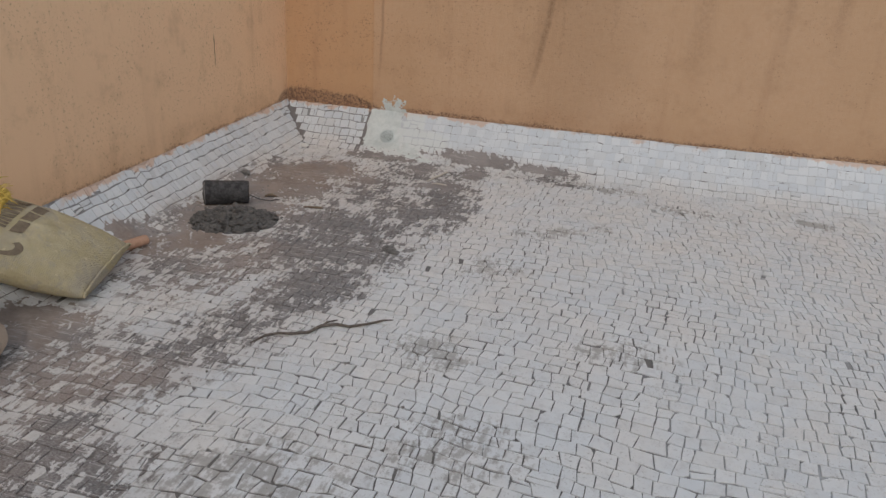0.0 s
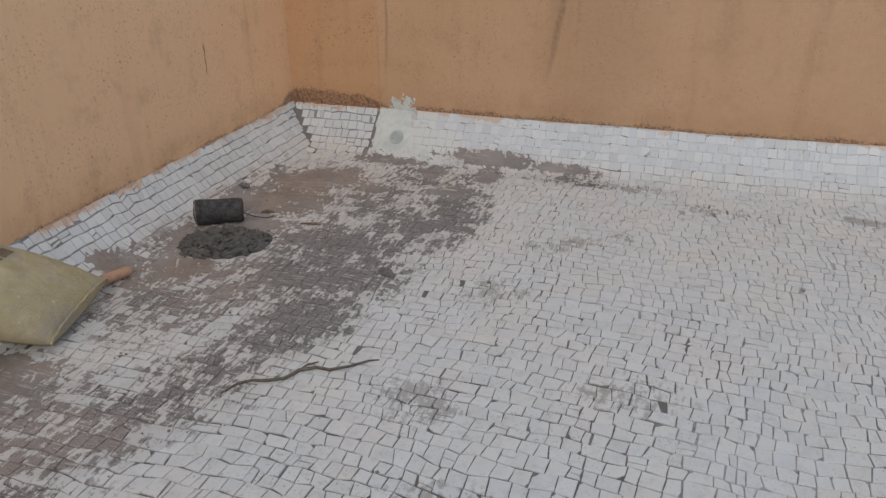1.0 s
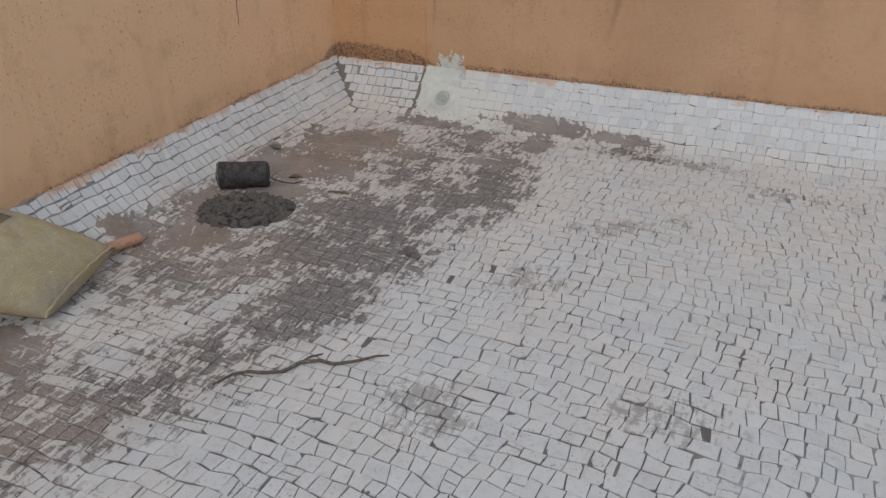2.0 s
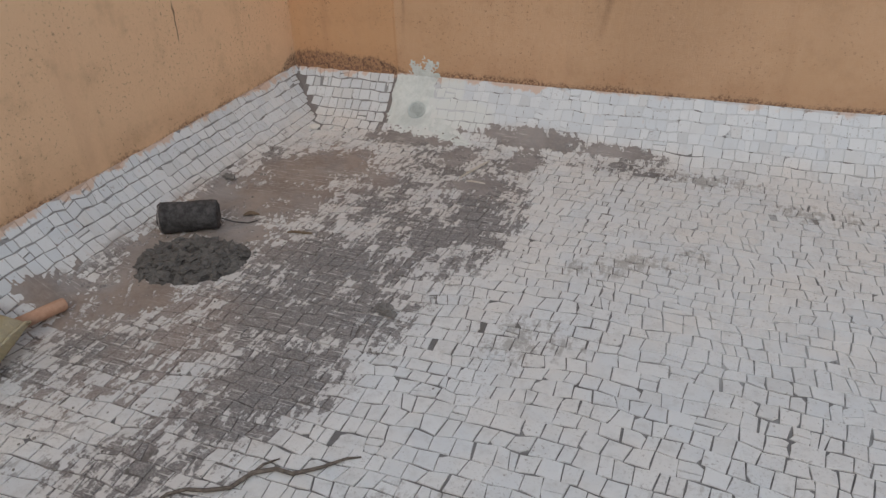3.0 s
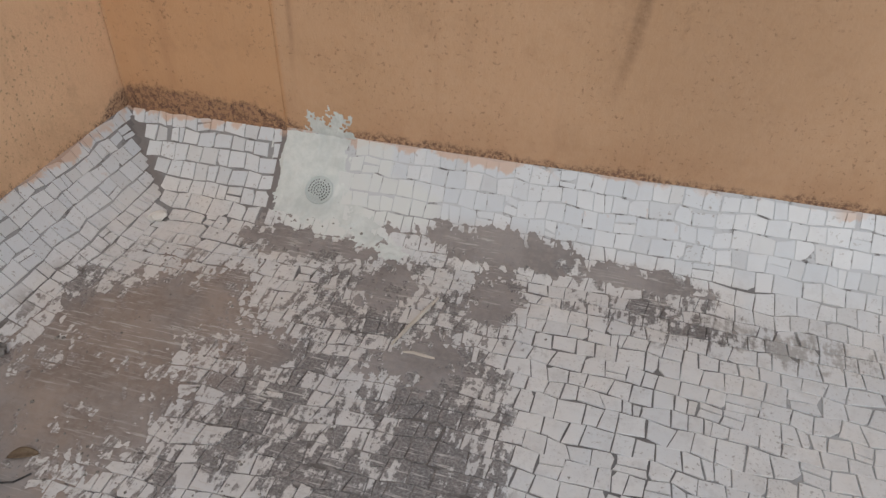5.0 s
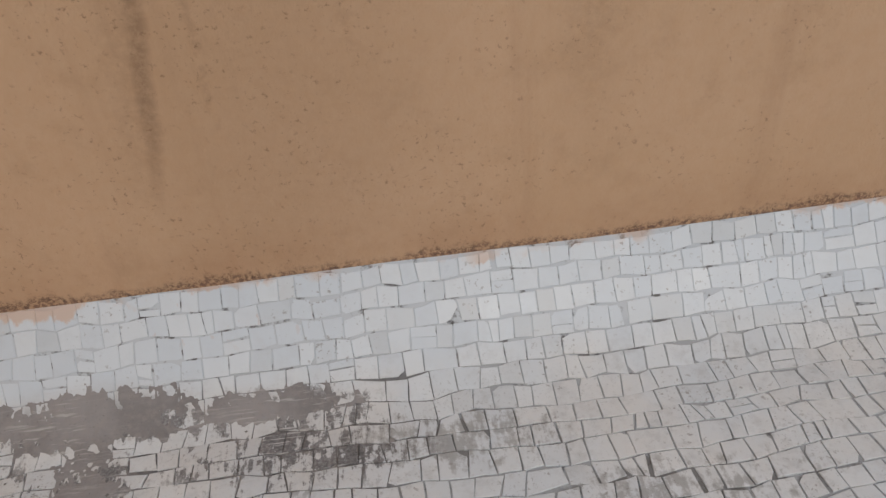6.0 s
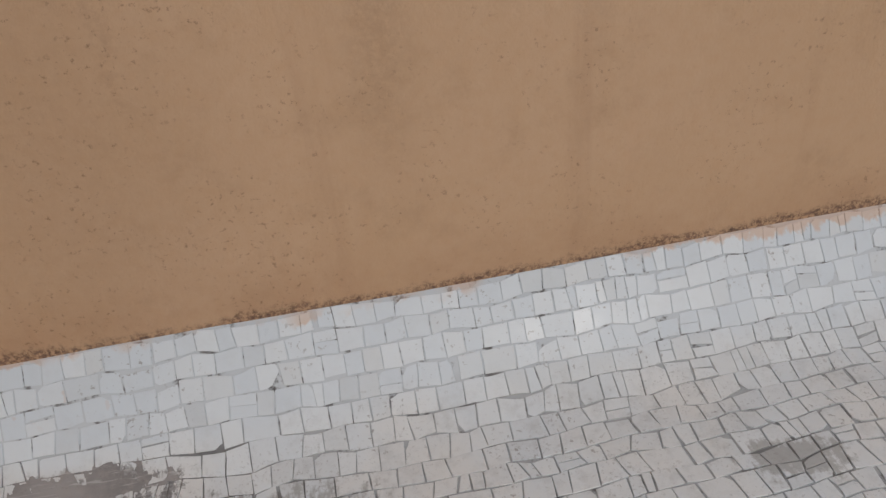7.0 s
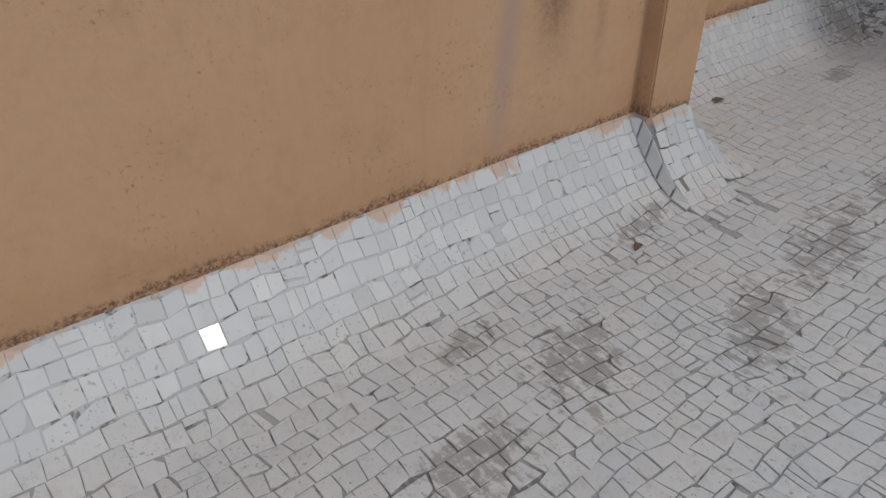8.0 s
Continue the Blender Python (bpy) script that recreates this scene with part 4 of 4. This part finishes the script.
def bits():
    """Small loose things on the floor."""
    chip = plain("white_chip", (0.66, 0.66, 0.63), (0.76, 0.76, 0.73), 0.4)
    brown = plain("dry_leaf", (0.12, 0.085, 0.055), (0.20, 0.15, 0.10), 0.8, 40.0)
    grey = plain("grey_crumb", (0.13, 0.125, 0.12), (0.24, 0.23, 0.22), 0.85, 40.0)
    ob = part("tile_chip", lump_bm((0.034, 0.026, 0.012), 2, 0.35, 2.0, 0.8, 1.6), chip)
    ob.location = (0.285, -0.335, ground(0.285, -0.335) + 0.014)
    ob.rotation_euler = (0.25, -0.1, 0.4)
    tagged(ob, "loose white broken tile chip on the cove", "tile chip")
    for x, y, s, seed in ((0.235, -1.06, 0.030, 1), (1.435, -1.81, 0.034, 2), (1.47, -1.83, 0.022, 5)):
        ob = part("mortar_crumb", lump_bm((s, s * 0.75, s * 0.45), 3, 0.5, seed, 0.7, 2.4), grey)
        ob.location = (x, y, ground(x, y) + s * 0.3 + 0.004)
        tagged(ob, "small grey lump of dried mortar on the floor", "mortar lump", "loose crumbs")
    for x, y, turn, size in ((0.545, -1.33, 0.5, 0.038), (7.52, 0.22, 0.2, 0.045), (6.98, -0.02, 1.1, 0.03), (6.20, -0.36, 0.4, 0.03)):
        c, s = math.cos(turn), math.sin(turn)

        def blade(a, b, x=x, y=y, c=c, s=s, size=size):
            u, w = (a - 0.5) * 2 * size, (b - 0.5) * size * 0.9 * math.sin(math.pi * min(max(a, 0.02), 0.98)) ** 0.7
            px, py = c * u - s * w, s * u + c * w
            return Vector((px, py, 0.006 + 0.25 * abs(w) + 0.006 * math.sin(a * 4)))
        bm = grid_bm(10, 6, blade)
        ob = part("dry_leaf", bm, brown, smooth=True)
        ob.location = (x, y, ground(x, y) + 0.001)
        ob.modifiers.new("thickness", "SOLIDIFY").thickness = 0.0012
        tagged(ob, "curled brown dry leaf on the tiles", "leaf", "dry leaves")
    lath = plain("pale_splintered_wood", (0.50, 0.46, 0.40), (0.60, 0.56, 0.50), 0.7, 40.0)
    for name, a, b, r, mat, label in (("wooden_splinter", (1.295, -0.70), (1.365, -0.465), 0.007, lath, "pale straight splinter of wood on the muddy tiles"),
                                      ("wooden_splinter", (1.335, -0.72), (1.43, -0.715), 0.005, lath, "short pale splinter of wood on the muddy tiles"),
                                      ("short_stick", (0.79, -1.425), (0.90, -1.40), 0.006, brown, "short dark stick lying in the mud")):
        mid = Vector(((a[0] + b[0]) / 2, (a[1] + b[1]) / 2, 0))
        pts = [Vector((a[0] + (b[0] - a[0]) * k, a[1] + (b[1] - a[1]) * k + 0.004 * math.sin(5 * k), 0)) for k in (0, 0.3, 0.7, 1)]
        pts = [Vector((p.x, p.y, ground(p.x, p.y) + 0.005 + r * 0.6)) - mid for p in pts]
        ob = part(name, tube_bm(pts, [r * 0.5, r, r, r * 0.6], 6), mat)
        ob.location = mid
        tagged(ob, label, "stick")


bits()


def grit():
    """Scattered grains of sand and mortar in the dirty part."""
    rng = random.Random(77)
    verts, faces = [], []
    for k in range(900):
        x, y = 0.9 + rng.gauss(0, 0.42), -1.5 + rng.gauss(0, 0.85)
        if not (0.30 < x < 2.1 and -3.6 < y < -0.20):
            continue
        r = rng.uniform(0.0018, 0.0055) * (1.6 if rng.random() < 0.06 else 1.0)
        p = Vector((x, y, ground(x, y) + 0.003 + r * 0.4))
        n0 = len(verts)
        for d in ((1, 0, 0), (-1, 0, 0), (0, 1, 0), (0, -1, 0), (0, 0, 0.8), (0, 0, -0.8)):
            verts.append(p + Vector(d) * r * rng.uniform(0.7, 1.3))
        faces += [(n0 + a, n0 + b, n0 + c) for a, b, c in ((0, 2, 4), (2, 1, 4), (1, 3, 4), (3, 0, 4), (2, 0, 5), (1, 2, 5), (3, 1, 5), (0, 3, 5))]
    ob = new("grit", mesh_of("grit", verts, faces, plain("sandy_grit", (0.14, 0.13, 0.12), (0.36, 0.34, 0.31), 0.9, 90.0, local=False)))
    tagged(ob, "scattered grains of sand and mortar on the floor", "grit", kind="stuff")


grit()


# ---------------------------------------------------------------- tile pieces
fields = {"floor": Field(), "baseboard_north": Field(), "baseboard_west": Field()}


OPEN_JOINT = (0.643, 0.651)         # where the older corner piece of the cove ends


def lay(seed, u0, u1, s1, to_plan, keep, gap=0.0016, trim=False):
    for quad, rng in pieces(seed, u0, u1, 0.002, s1):
        if trim:
            quad = [(min(max(u, u0 + 0.002), u1 - 0.002), s) for u, s in quad]
            if max(u for u, s in quad) - min(u for u, s in quad) < 0.022:
                continue
        if seed == 11 and quad[0][1] < LENGTH - 0.05:
            left, right = quad[0][0], quad[1][0]
            if left < OPEN_JOINT[1] and right > OPEN_JOINT[0]:
                if OPEN_JOINT[0] - left > right - OPEN_JOINT[1]:
                    quad = [(min(u, OPEN_JOINT[0]), s) for u, s in quad]
                else:
                    quad = [(max(u, OPEN_JOINT[1]), s) for u, s in quad]
        flat = [to_plan(u, out_from_wall(s)) for u, s in quad]
        cx, cy = sum(p[0] for p in flat) / 4, sum(p[1] for p in flat) / 4
        if not keep(cx, cy) or (0.66 < cx < 0.90 and cy > -0.21):
            continue
        back = 0.0 if cx < PIL0 else (PILY if cx < PIL1 else FARY)
        d_back, d_left = back - cy, cx
        name = "baseboard_west" if d_left < RUN and d_left < d_back else ("baseboard_north" if d_back < RUN else "floor")
        near = {"floor": 1.9 < cx < 3.6 and -1.35 < cy, "baseboard_north": 2.2 < cx < 2.9 or 4.2 < cx < 5.2, "baseboard_west": -2.2 < cy}[name]
        verts, faces, mid = piece_mesh(flat, rng, gap * rng.uniform(0.6, 1.4) * (0.66 if name != "floor" and cx > 0.65 else 1.0), 0.003 + rng.uniform(-0.0007, 0.0008))
        fields[name].add(verts, faces, mid, near)


def from_back(line):
    def plan(u, d):
        k = min(1.0, max(0.0, (d - 0.10) / 0.6))
        x, y = wobble(u, line - d)
        return u + (x - u) * k, line - d + (y - line + d) * k
    return plan


def from_left(u, d):
    k = min(1.0, d / 0.6)
    x, y = wobble(d, -u)
    return d + (x - d) * k * 0.3, -u + (y + u) * k * 0.3


def from_pier(u, d):
    return PIL1 + d, u


lay(11, 0.0, PIL0, 6.75, from_back(0.0), lambda x, y: x > 0.33 and x < PIL0 - 0.008 or (x <= 0.33 and -y < x - 0.012), trim=True)
lay(12, PIL0, PIL1, 0.60, from_back(PILY), lambda x, y: y > -0.58, trim=True)
lay(13, PIL0, EASTX, 7.2, from_back(FARY), lambda x, y: x < EASTX - 0.03 and ((x >= PIL1 + 0.28) or y < -0.54 or (x > PIL1 and y < PILY - 0.09)) and (y < -0.54 or x > PIL1))
lay(14, 0.0, 6.6, LENGTH + 0.01, from_left, lambda x, y: x < 0.335 and -y > x + 0.012)
lay(15, PILY - 0.16, FARY - 0.25, LENGTH - 0.03, from_pier, lambda x, y: y < FARY - 0.28)
# pieces on the narrow step beside the pier
for k, (y0, y1) in enumerate(((-0.004, -0.052), (-0.054, -0.105), (-0.107, -0.165), (-0.167, -0.235), (-0.237, -0.315))):
    rng = random.Random(50 + k)
    low = [Vector((PIL0 - 0.030, y, ground(PIL0 - 0.030, y) + 0.004)) for y in (y0, y1)]
    top = [Vector((PIL0 - 0.003, y, ground(PIL0 + 0.004, min(y, PILY - 0.004)) + 0.001)) for y in (y1, y0)]
    ring = low + top
    mid = sum(ring, Vector()) / 4
    out = (ring[1] - ring[0]).cross(ring[2] - ring[1]).normalized()
    out = out if out.x < 0 else -out
    ring = [mid + (p - mid) * 0.90 for p in ring]
    verts = [p - out * 0.010 for p in ring] + [p + out * 0.002 for p in ring] + [mid + (p - mid) * 0.94 + out * 0.004 for p in ring]
    faces = [(8, 9, 10, 11)] + [f for i in range(4) for j in ((i + 1) % 4,) for f in ((i, j, 4 + j, 4 + i), (4 + i, 4 + j, 8 + j, 8 + i))]
    fields["baseboard_north"].add(verts, faces, mid, False)
for name, field in fields.items():
    field.build(BEDS[name])
